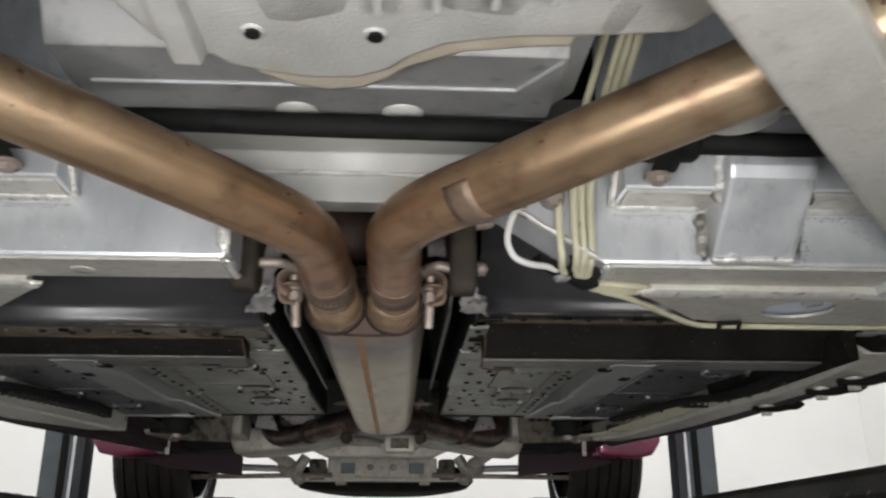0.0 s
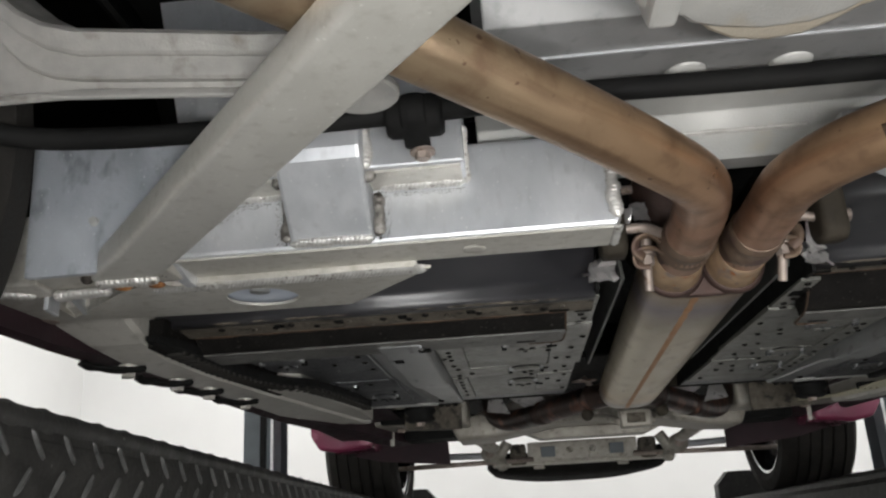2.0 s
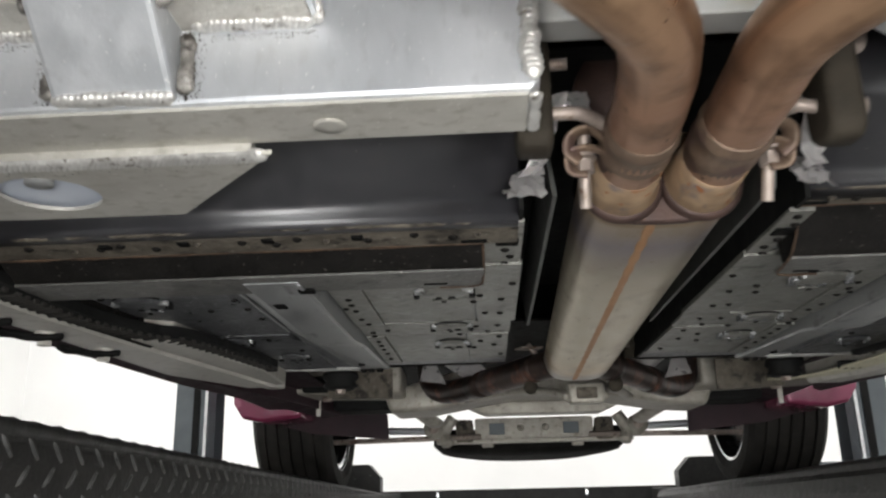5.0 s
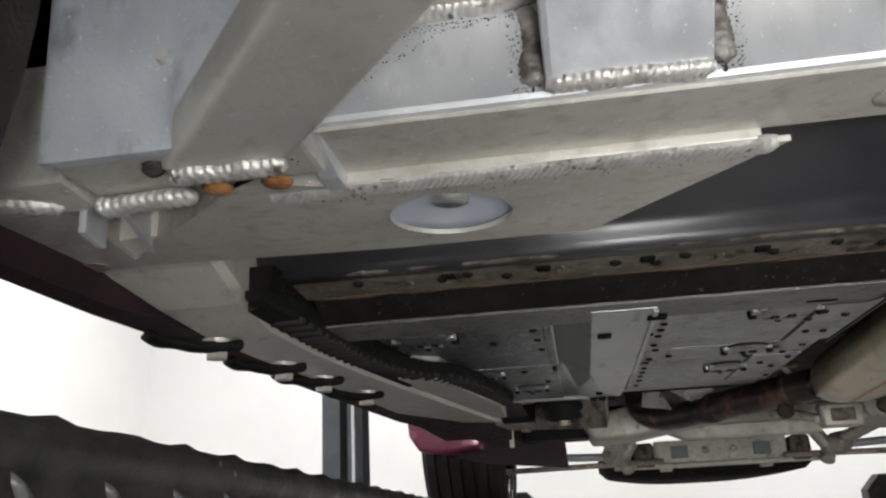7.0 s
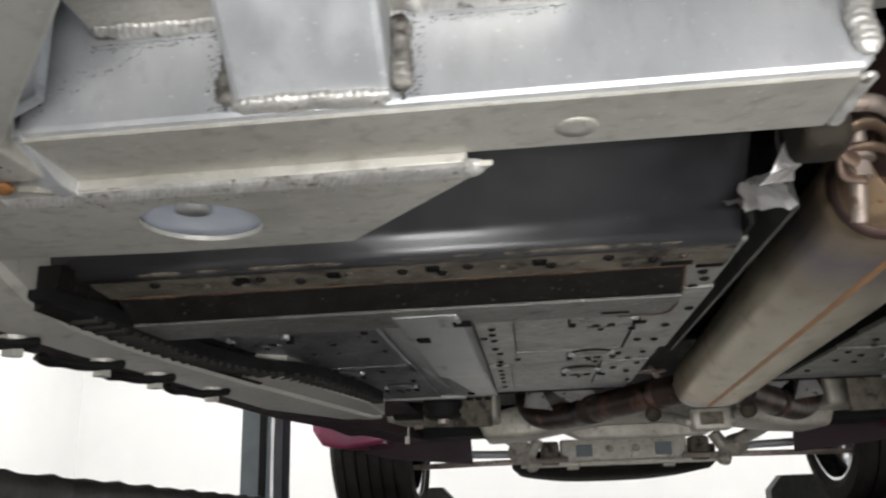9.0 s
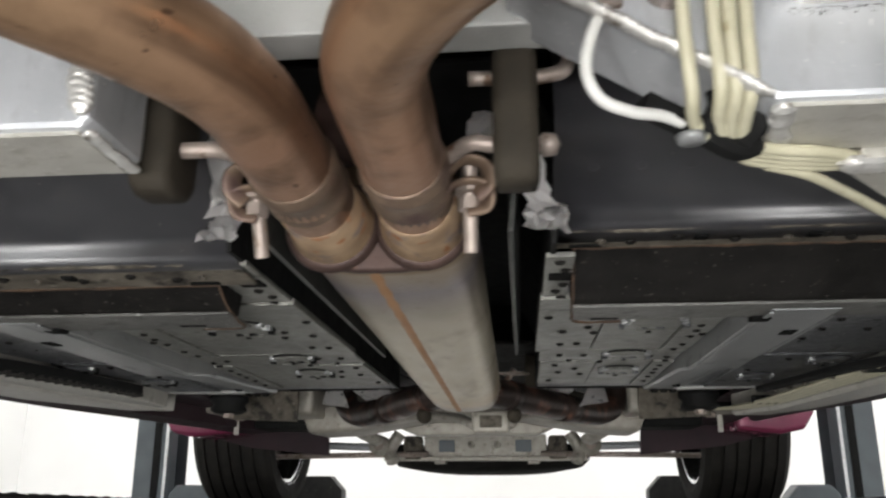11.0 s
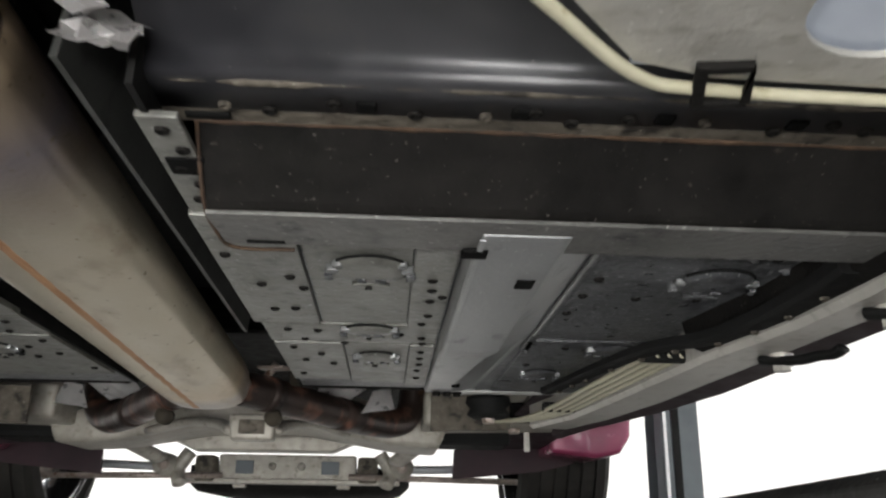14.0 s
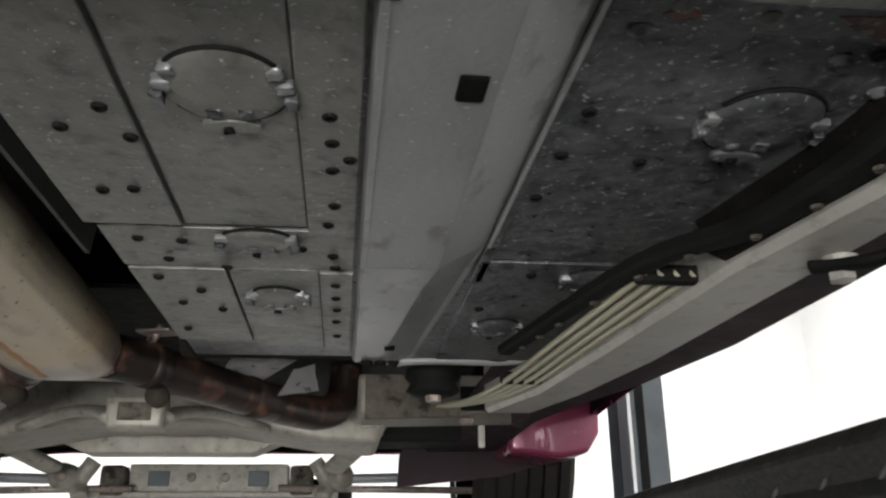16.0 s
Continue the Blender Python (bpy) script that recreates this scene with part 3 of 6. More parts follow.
def body_shell(k=1.0, drop=0.0):
    """A closed upper body: sides with wheel arches, bonnet, cabin and tail."""
    b = bmesh.new()
    ys = [-0.42 + k * 0.05 for k in range(97)]
    rings = []
    for y in ys:
        nose = max(0.0, (0.1 - y) / 0.52)
        tail = max(0.0, (y - 3.8) / 0.58)
        half = 0.90 - 0.22 * nose ** 2 - 0.20 * tail ** 2 + 0.05 * math.exp(-((y - 3.3) / 0.5) ** 2)
        low = 1.752 + 0.012 * math.sin(y) + 0.10 * tail + 0.05 * nose
        for axle in (FRONT_AXLE, REAR_AXLE):
            d = abs(y - axle)
            if d < 0.37:
                low = max(low, HUB_Z + math.sqrt(0.37 ** 2 - d * d))
        belt = max(low + 0.05, 2.20 - 0.20 * nose)
        cab = max(0.0, min(1.0, (y - 1.15) / 0.75)) * max(0.0, min(1.0, (3.7 - y) / 0.9))
        cab = cab * cab * (3 - 2 * cab)
        roof = belt + 0.09 + 0.36 * cab
        ring = [(-half * 0.985, low), (-half, (low + belt) / 2), (-half * 0.95, belt), (-half * (0.80 - 0.14 * cab), roof - 0.05), (-half * 0.45, roof)]
        ring += [(-x, z) for x, z in ring[::-1]]
        rings.append([b.verts.new((x * k, 1.9 + (y - 1.9) * k, z - drop * (z > low + 0.01))) for x, z in ring])
    for r0, r1 in zip(rings, rings[1:]):
        for i in range(len(r0) - 1):
            b.faces.new((r0[i], r0[i + 1], r1[i + 1], r1[i]))
    b.faces.new(rings[0])
    b.faces.new(rings[-1])
    return b


part("body", body_shell(), PLUM, car, "plum-red painted body shell", True)
# sheets added to make the body's inside dark; the shade is their colour
part("body_dark_fill", body_shell(0.975, 0.03), SHADE_BLACK, car, "added black shell for the dark inside of the body", True)
part("rear_dark_fill", sheet([(2.04, 1.78), (2.5, 1.80), (3.0, 1.90), (4.1, 1.90)], "x", -0.66, 0.66, 0.006), UNDERSEAL, car, "added dark sheet closing the gap above the rear axle")
part("bay_dark_cover", sheet([(-0.4, 1.99), (0.3, 2.02), (1.0, 2.02), (1.1, 1.90)], "x", -0.66, 0.66, 0.01), SHADE_BLACK, car, "added black cover for the dark above the front axle")
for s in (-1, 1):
    part("wheel_bay_dark", sheet([(s * 0.58, 1.93), (s * 0.64, 2.05), (s * 0.88, 2.10)], "y", 0.0, 0.90, 0.006), SHADE_BLACK, car, "added black sheet for the dark in the wheel house")

# floor tunnel
part("tunnel", sheet([(-0.108, 1.700), (-0.110, 1.80), (-0.085, 1.86), (0.12, 1.86), (0.150, 1.80), (0.148, 1.700)], "y", 1.098, 2.06, 0.004), BLACK, car, "black painted transmission tunnel")
for s in (-1, 1):
    part("tunnel_lining", sheet([(0.02 + s * 0.098, 1.706), (0.02 + s * 0.104, 1.76), (0.02 + s * 0.096, 1.82)], "y", 1.085, 1.70, 0.004), SHIELD_GREY, car, "dark grey heat shield beside the exhaust")

RIVET = rivet_mesh("rivet", 0.0047, UNDERSEAL, 0.0026)
RIVET_SHIELD = rivet_mesh("rivet", 0.0055, BLACK_GLOSS, 0.0028)
RIVET_BRIGHT = rivet_mesh("rivet", 0.0040, DIRTY, 0.003)
BOLT = mesh_of("bolt", hex_bolt(0.0095, 0.017), ALU_WARM)
SMALL_BOLT = mesh_of("bolt", hex_bolt(0.006, 0.006), UNDERSEAL)

TOOTH = mesh_of("tooth", prism([(-0.0055, 0.0), (-0.004, -0.0052), (0.0, -0.0062), (0.004, -0.0052), (0.0055, 0.0)], "y", -0.0148, 0.0148, 0.0015), TYRE)

FLOOR_Z = 1.698


def hatch(x, y, rx, ry, parent, mat, tabs=4, turn=0.0):
    """An oval plug in the floor: a groove ring, a dished cover and the clips that hold it."""
    ring = [Vector((x + rx * math.cos(k * math.tau / 40), y + ry * math.sin(k * math.tau / 40), FLOOR_Z - 0.002)) for k in range(41)]
    cover = bmesh.new()
    prof = ((1.0, 0.0), (0.9, -0.003), (0.5, -0.0035))
    rings = [[cover.verts.new((x + rx * q * math.cos(k * math.tau / 28), y + ry * q * math.sin(k * math.tau / 28), FLOOR_Z - 0.003 + z)) for k in range(28)] for q, z in prof]
    for r0, r1 in zip(rings, rings[1:]):
        for i in range(28):
            cover.faces.new((r0[i], r0[(i + 1) % 28], r1[(i + 1) % 28], r1[i]))
    cover.faces.new(rings[-1])
    plug = part("plug_cover", cover, mat, parent, "", True)
    part("groove", sweep(ring[3:17], disc(0.0018, 6)), BLACK, parent)
    part("groove", sweep(ring[23:38], disc(0.0016, 6)), BLACK, parent)
    rnd = random.Random(int(abs(x) * 1000 + y * 100))
    dark = BLACK if x < 0 else FLOOR_DARK

    def lump(cx, cy, hx, hy, h, mat):
        b = box(cx - hx, cx + hx, cy - hy, cy + hy, FLOOR_Z - h, FLOOR_Z - 0.001, min(hx, hy) * 0.3)
        for v in b.verts:
            v.co += Vector((rnd.uniform(-0.001, 0.001), rnd.uniform(-0.001, 0.001), rnd.uniform(-0.001, 0.001)))
        part("clip", b, mat, parent, "", True)
    for q in (-1, 1):
        lump(x + q * rx * 0.95, y - 0.004, 0.005, 0.0045, 0.007, RAIL)
        lump(x + q * rx * 1.04, y + 0.006, 0.0035, 0.005, 0.010, dark)
        if tabs > 4:
            lump(x + q * rx * 0.80, y - ry * 0.5, 0.004, 0.0035, 0.007, RAIL)
    tongue = [(x + 0.017 * math.cos(a), y + ry * 1.02 + 0.007 * math.sin(a)) for a in (k * math.tau / 14 for k in range(14))]
    part("tongue", plate(tongue, FLOOR_Z - 0.0075, FLOOR_Z - 0.003, (), 0.0012), mat, parent, "small tongue plate", True)
    lump(x - 0.002, y + ry * 1.08, 0.003, 0.003, 0.009, UNDERSEAL)
    lump(x - 0.008 + turn * 0.01, y + ry * 0.62, 0.004, 0.004, 0.008, dark)
    lump(x + 0.009, y + ry * 0.60, 0.0045, 0.0045, 0.008, dark)


for s in (-1, 1):
    def pl(x0, x1, y0, y1, dz, mat, name, label=""):
        return part(name, box(min(s * x0, s * x1), max(s * x0, s * x1), y0, y1, FLOOR_Z - dz, FLOOR_Z + 0.004, 0.0012), mat, car, label)
    # the tunnel lies off centre, so the two inner floors differ
    e0, e1, e2 = (0.142, 0.213, 0.306) if s > 0 else (0.104, 0.160, 0.300)
    pl(e0 + 0.006, 0.70, 1.225, 2.055, -0.003, FLOOR_DARK, "floor_pan", "dark grey dusty floor pan")
    inner = pl(e0, e1, 1.275, 1.598, 0.0035, FLOOR_GREY, "floor_panel", "grey riveted panel beside the tunnel")
    mid = pl(e1 + 0.003, e2, 1.275, 1.598, 0.0015, FLOOR_GREY, "floor_panel", "grey panel with an oval plug")
    rivet_strip = pl(e2 + 0.001, 0.343, 1.275, 1.608, 0.004, FLOOR_GREY, "floor_panel", "narrow grey riveted strip")
    row = pl(e0 + 0.006, 0.343, 1.609, 1.70, 0.001, FLOOR_GREY, "floor_panel", "grey cross panel")
    back_in = pl(e0 + 0.008, e1 + 0.019, 1.702, 1.955, 0.003, FLOOR_GREY, "floor_panel", "grey riveted rear panel")
    back_mid = pl(e1 + 0.021, 0.312, 1.702, 1.985, 0.001, FLOOR_GREY, "floor_panel", "grey rear panel with an oval plug")
    back_strip = pl(0.313, 0.343, 1.702, 1.985, 0.004, FLOOR_GREY, "floor_panel", "narrow grey riveted strip")
    outer = pl(0.452, 0.665, 1.278, 1.66, 0.0005, FLOOR_DARK, "floor_panel", "dark dusty outer floor panel")
    outer_back = pl(0.452, 0.62, 1.664, 2.04, 0.002, FLOOR_DARK, "floor_panel", "dark rear outer floor panel")
    pl(0.449, 0.460, 1.30, 1.72, 0.002, FLOOR_DARK, "sealing_strip", "dark sealed seam beside the rail")
    for px, py, owner in ((0.153, 1.362, inner), (0.171, 1.446, inner), (0.199, 1.421, inner), (0.208, 1.456, inner), (0.172, 1.535, inner), (0.193, 1.531, inner),
                          (0.325, 1.420, rivet_strip), (0.326, 1.452, rivet_strip), (0.326, 1.490, rivet_strip), (0.327, 1.548, rivet_strip), (0.322, 1.585, rivet_strip), (0.337, 1.474, rivet_strip),
                          (0.175, 1.625, row), (0.208, 1.628, row), (0.190, 1.672, row), (0.235, 1.690, row), (0.30, 1.640, row), (0.325, 1.655, row), (0.327, 1.685, row),
                          (0.172, 1.722, back_in), (0.203, 1.760, back_in), (0.180, 1.800, back_in), (0.215, 1.822, back_in), (0.168, 1.90, back_in),
                          (0.327, 1.735, back_strip), (0.327, 1.775, back_strip), (0.328, 1.815, back_strip), (0.327, 1.86, back_strip), (0.328, 1.92, back_strip),
                          (0.470, 1.40, outer), (0.468, 1.455, outer), (0.466, 1.52, outer), (0.52, 1.46, outer), (0.60, 1.33, outer), (0.632, 1.37, outer), (0.648, 1.43, outer),
                          (0.63, 1.49, outer), (0.50, 1.69, outer_back), (0.47, 1.80, outer_back)):
        if s < 0 and px < 0.30:
            px = max(0.113, px - 0.045)
        piece("rivet", RIVET, (s * px, py, FLOOR_Z - 0.0035), owner)
    hatch(0.270 if s > 0 else -0.199, 1.395, 0.034, 0.036, mid, FLOOR_GREY, 6, 0.0)
    hatch(0.266 if s > 0 else -0.200, 1.625, 0.028, 0.020, row, FLOOR_GREY, 4, 0.4)
    hatch(0.272 if s > 0 else -0.205, 1.78, 0.026, 0.030, back_mid, FLOOR_GREY, 6, 0.0)
    hatch(0.575 if s > 0 else -0.595, 1.405, 0.034, 0.036, outer, FLOOR_DARK, 4, 0.0)
    hatch(s * 0.560, 1.700, 0.028, 0.026, outer_back, FLOOR_DARK, 4, 0.3)
    hatch(s * 0.500, 1.87, 0.024, 0.03, outer_back, FLOOR_DARK, 4, 0.2)
    # floor rail: hat section with one sloped flank, stepping up to the rear
    rail_line = [(0.346, FLOOR_Z + 0.002), (0.347, 1.674), (0.350, 1.671), (0.408, 1.671), (0.446, 1.694), (0.452, FLOOR_Z + 0.002)]
    lifted = [(0.3475, 1.6715), (0.3475, 1.6698), (0.3520, 1.6694), (0.3520, 1.6715)]
    rail = part("floor_rail", prism([(s * x, z) for x, z in rail_line], "y", 1.232, 1.615, 0.001), RAIL, car, "grey galvanised floor rail")
    # thin ridge added to draw the highlight line along the rail's flank
    part("raised_edge", prism([(s * 0.4475, 1.6935), (s * 0.4475, 1.6905), (s * 0.4505, 1.6900), (s * 0.4505, 1.6960)], "y", 1.28, 1.615, 0.0004), RAIL, rail, "thin ridge in place of the edge's highlight")
    part("raised_edge", prism([(s * x, z) for x, z in lifted], "y", 1.24, 1.615, 0.0004), RAIL, rail)
    rb = bmesh.new()
    ends = []
    for y, drop in ((1.615, 0.0), (1.70, 0.010), (1.95, 0.019), (2.06, 0.024)):
        kink = max(0.0, y - 1.615) * 0.065
        ends.append([rb.verts.new((s * (x - kink if x > 0.4 else x), y, min(z + drop, FLOOR_Z + 0.002) if z < 1.697 else z)) for x, z in rail_line])
    for r0, r1 in zip(ends, ends[1:]):
        for i in range(5):
            rb.faces.new((r0[i], r0[i + 1], r1[i + 1], r1[i]))
    rb.faces.new(ends[-1])
    part("rail_end", rb, RAIL, rail)
    # black blocks give the rail's holes their inner shade
    part("slot", box(min(s * 0.387, s * 0.402), max(s * 0.387, s * 0.402), 1.332, 1.356, 1.6695, 1.674, 0.003), SHADE_BLACK, rail, "dark rectangular hole")
    part("slot", box(min(s * 0.338, s * 0.356), max(s * 0.338, s * 0.356), 1.262, 1.278, 1.669, 1.676, 0.001), SHADE_BLACK, rail, "dark notch")
    part("slot", box(min(s * 0.383, s * 0.395), max(s * 0.383, s * 0.395), 1.952, 1.962, 1.687, 1.693, 0.002), SHADE_BLACK, rail, "small dark slot")
    for x in (0.365, 0.382, 0.398):
        piece("bolt", SMALL_BOLT, (s * x, 2.045, 1.693), rail)
    part("rear_floor_wall", sheet([(2.06, FLOOR_Z), (2.10, 1.80), (2.16, 1.93)], "x", min(s * 0.15, s * 0.70), max(s * 0.15, s * 0.70), 0.004), UNDERSEAL, car, "dark rear bulkhead")

    # firewall shield: glossy black panel with a rolled crease
    xi, xo = (0.150 if s > 0 else 0.112), 0.70
    if s > 0:
        fold = [(1.150, 1.7178), (1.1145, 1.7180), (1.1128, 1.7190), (1.1122, 1.7225), (1.1114, 1.7262), (1.1098, 1.7298), (1.1066, 1.7330), (1.1012, 1.7364), (1.0945, 1.7396), (1.084, 1.7450), (1.068, 1.7530), (1.050, 1.7615), (1.036, 1.7668), (1.031, 1.7715), (1.032, 1.80), (1.05, 1.92)]
        fl_y, fl_z, ry, rz = (1.1165, 1.140, 1.166), (1.7158, 1.7150, 1.7145), 1.068, 1.7522
    else:
        fold = [(1.155, 1.6985), (1.1255, 1.6990), (1.1232, 1.7010), (1.1226, 1.7055), (1.1217, 1.7105), (1.1206, 1.7148), (1.1190, 1.7182), (1.1162, 1.7212), (1.1110, 1.7250), (1.100, 1.7326), (1.086, 1.7424), (1.068, 1.7550), (1.055, 1.7632), (1.046, 1.7680), (1.041, 1.7730), (1.042, 1.80), (1.06, 1.92)]
        fl_y, fl_z, ry, rz = (1.124, 1.150, 1.180), (1.6975, 1.6945, 1.6922), 1.068, 1.7550
    shield = part("firewall_shield", sheet(fold, "x", min(s * xi, s * xo), max(s * xi, s * xo), 0.003),
                  BLACK_GLOSS, car, "glossy black firewall shield", True)
    for k in range(9):
        piece("rivet", RIVET_SHIELD, (s * (xi + 0.030 + k * 0.036), ry, rz), shield, (radians(-31), 0, 0))
    # seat crossmember: dusty front flange, dark sloped face, pale lower lip
    cm_in, cm_out = (0.169 if s > 0 else 0.147), 0.655
    cross = part("floor_crossmember", prism([(fl_y[1] + 0.008, fl_z[1] + 0.006), (fl_y[2], fl_z[2] + 0.001), (1.2045, 1.6792), (1.2105, 1.6755), (1.240, 1.6755), (1.252, 1.7185)], "x", min(s * cm_in, s * cm_out), max(s * cm_in, s * cm_out), 0.002), UNDERSEAL, car,
                 "dark underseal-coated floor crossmember")
    part("front_flange", prism([(y, z) for y, z in zip(fl_y, fl_z)] + [(y + 0.001, z + 0.003) for y, z in zip(fl_y[::-1], fl_z[::-1])], "x", min(s * xi, s * 0.66), max(s * xi, s * 0.66), 0.0006), DIRTY, cross, "dusty brown flange with rivets")
    part("lower_lip", box(min(s * cm_in, s * 0.655), max(s * cm_in, s * 0.655), 1.210, 1.279 if s < 0 else 1.268, 1.6722, 1.6752, 0.001), LIP, cross, "dirty grey lower flange")
    part("rust_edge", tube([(s * cm_in, fl_y[2], fl_z[2]), (s * cm_in, 1.2045, 1.679), (s * (cm_in + 0.001), 1.24, 1.6725), (s * (cm_in + 0.008), 1.276, 1.6722), (s * (cm_in + 0.05), 1.279, 1.6722)], 0.0014, 6), DARK_RUST, cross, "rusty worn corner")
    part("sealant_line", bead((s * (xi + 0.006), fl_y[0] + 0.002, fl_z[0]), (s * 0.655, fl_y[0] + 0.002, fl_z[0]), 0.0022, 0.011, 70 + s, 0.7, 0.6), DIRTY, cross, "lumpy rusty gap line")
    part("sealant_line", bead((s * cm_in, fl_y[2], fl_z[2]), (s * 0.655, fl_y[2], fl_z[2]), 0.0016, 0.013, 75 + s, 0.7, 0.6), DARK_RUST, cross, "rusty edge of the flange")
    tip = math.atan2(fl_z[2] - fl_z[1], fl_y[2] - fl_y[1])
    for k in range(14):
        piece("rivet", RIVET if k % 4 else RIVET_BRIGHT, (s * (xi + 0.04 + k * 0.035 + 0.011 * math.sin(k * 5.1)), fl_y[1] + 0.003 + 0.006 * math.sin(k * 2.3), fl_z[1] + (0.003 + 0.006 * math.sin(k * 2.3)) * math.tan(tip) - 0.0004), cross, (tip, 0, 0))
    for k, x in enumerate((0.265, 0.355, 0.44, 0.52)):
        # holes here are black pieces too, with the shade as their colour
        part("slot", box(min(s * x, s * (x + 0.012)), max(s * x, s * (x + 0.012)), fl_y[1] - 0.006, fl_y[1] + 0.006, fl_z[1] - 0.0022, fl_z[1] + 0.003, 0.002), SHADE_BLACK, cross, "dark square hole")
    part("slot", tube([(s * (cm_in - 0.004), fl_y[2] - 0.009, fl_z[2] - 0.0005 - 0.009 * math.tan(tip)), (s * (cm_in + 0.022), fl_y[2] - 0.009, fl_z[2] - 0.0005 - 0.009 * math.tan(tip))], 0.004, 10, ry=0.0016), SHADE_BLACK, cross, "dark oval slot")
    if s > 0:
        strip2 = part("front_strip", plate([(0.452, 1.264), (0.640, 1.264), (0.640, 1.316), (0.600, 1.316), (0.452, 1.310)], 1.6905, 1.6975, (), 0.0008), FLOOR_DARK, outer, "worn front strip of the floor panel")
        for rx, ry2, ra, rb in ((0.590, 1.300, 0.027, 0.0085), (0.486, 1.302, 0.008, 0.004)):
            stain = [(rx + ra * (1 + 0.25 * math.sin(5 * q + rx * 90)) * math.cos(q), ry2 + rb * (1 + 0.3 * math.sin(4 * q + 1)) * math.sin(q)) for q in (j * math.tau / 22 for j in range(22))]
            part("rust_stain", plate(stain, 1.6899, 1.6907), RED_RUST, strip2, "flaking red-brown rust")
        for bx2, by2 in ((0.484, 1.296), (0.527, 1.301)):
            part("stud", lathe([(0.0, 0.0), (0.0, 0.0055), (-0.0012, 0.0047), (-0.0012, 0.0032), (-0.003, 0.0026), (-0.003, 0.0)], (bx2, by2, 1.6905), "z", 16), LIP, strip2, "worn round stud", True)
        for bx2, by2 in ((0.474, 1.325), (0.585, 1.34), (0.624, 1.368)):
            part("stud", lathe([(0.0, 0.0), (0.0, 0.0065), (-0.0012, 0.0055), (-0.0012, 0.0035), (-0.0035, 0.003), (-0.0035, 0.0)], (bx2, by2, FLOOR_Z - 0.001), "z", 16), FLOOR_DARK, outer, "worn round stud", True)
    part("slot", tube([(s * 0.188, 1.262, 1.6720), (s * 0.214, 1.262, 1.6720)], 0.003, 8, ry=0.001), SHADE_BLACK, cross, "dark oval slot")
    part("inner_flange", box(min(s * (e0 + 0.002), s * 0.168), max(s * (e0 + 0.002), s * 0.168), 1.13, 1.30, 1.6975, 1.702, 0.001), FLOOR_GREY, cross, "grey flange beside the tunnel")
    for k in range(6):
        piece("rivet", RIVET, (s * (e0 + 0.014 + 0.006 * (k % 2)), 1.145 + 0.026 * k, 1.6975), cross)
    part("slot", box(min(s * (e0 + 0.006), s * (e0 + 0.030)), max(s * (e0 + 0.006), s * (e0 + 0.030)), 1.182, 1.206, 1.6958, 1.699, 0.002), SHADE_BLACK, cross, "dark square hole")

    # sill
    sb = bmesh.new()
    ends = []
    if s < 0:
        run = ((0.99, 0.040, 0.684, 0.80), (1.045, 0.033, 0.684, 0.782), (1.10, 0.016, 0.684, 0.765), (1.17, 0.007, 0.684, 0.757), (1.28, 0.006, 0.680, 0.752), (1.42, 0.006, 0.667, 0.742), (1.57, 0.006, 0.648, 0.735), (1.83, 0.006, 0.610, 0.725), (2.05, 0.006, 0.578, 0.640))
    else:
        run = ((1.145, 0.016, 0.650, 0.724), (1.20, 0.004, 0.648, 0.72), (1.30, 0.0, 0.648, 0.704), (1.41, 0.0, 0.645, 0.697), (1.56, 0.0, 0.620, 0.690), (1.86, 0.0, 0.600, 0.676), (2.06, 0.0, 0.584, 0.652), (2.24, 0.004, 0.548, 0.622))
    for y, lift_z, xa, xb in run:
        ends.append([sb.verts.new((s * x, y, z + (lift_z if z < 1.7 else 0))) for x, z in ((xa, 1.663), (xa + 0.006, 1.657), (xb - 0.006, 1.657), (xb, 1.663), (xb, 1.76), (xa, 1.76))])
    for r0, r1 in zip(ends, ends[1:]):
        for i in range(6):
            sb.faces.new((r0[i], r0[(i + 1) % 6], r1[(i + 1) % 6], r1[i]))
    sb.faces.new(ends[0])
    sb.faces.new(ends[-1])
    sill = part("sill", sb, SILL, car, "pale grey painted sill box")
    if s > 0:
        # dark block added to cover the sill's pale front face
        part("sill_front_block", prism([(0.646, 1.684), (0.664, 1.674), (0.732, 1.674), (0.732, 1.765), (0.646, 1.765)], "y", 1.086, 1.143, 0.004), UNDERSEAL, sill, "added dark block before the sill's front")
        part("tab", box(0.624, 0.655, 1.084, 1.102, 1.6865, 1.690, 0.001), RAIL, sill, "small pale tab")
    wb = bmesh.new()
    rows = [[wb.verts.new((s * x, y, z)) for x, z in ((xa - 0.001, 1.6655), (xa - 0.016, 1.672), (xa - 0.022, 1.703), (xa - 0.001, 1.703))] for y, lift_z, xa, xb in run if 1.09 < y < 1.6]
    for r0, r1 in zip(rows, rows[1:]):
        for i in range(4):
            wb.faces.new((r0[i], r0[(i + 1) % 4], r1[(i + 1) % 4], r1[i]))
    wb.faces.new(rows[0])
    wb.faces.new(rows[-1])
    part("seam_sealer", wb, UNDERSEAL, sill, "dark sealer along the sill's inner side")
    if s < 0:
        part("sill_flare", plate([(s * 0.655, 1.50), (s * 0.600, 1.535), (s * 0.552, 1.86), (s * 0.560, 2.05), (s * 0.62, 2.05), (s * 0.665, 1.50)], 1.668, 1.70, (), 0.003), SILL, car, "pale grey flared end of the sill")
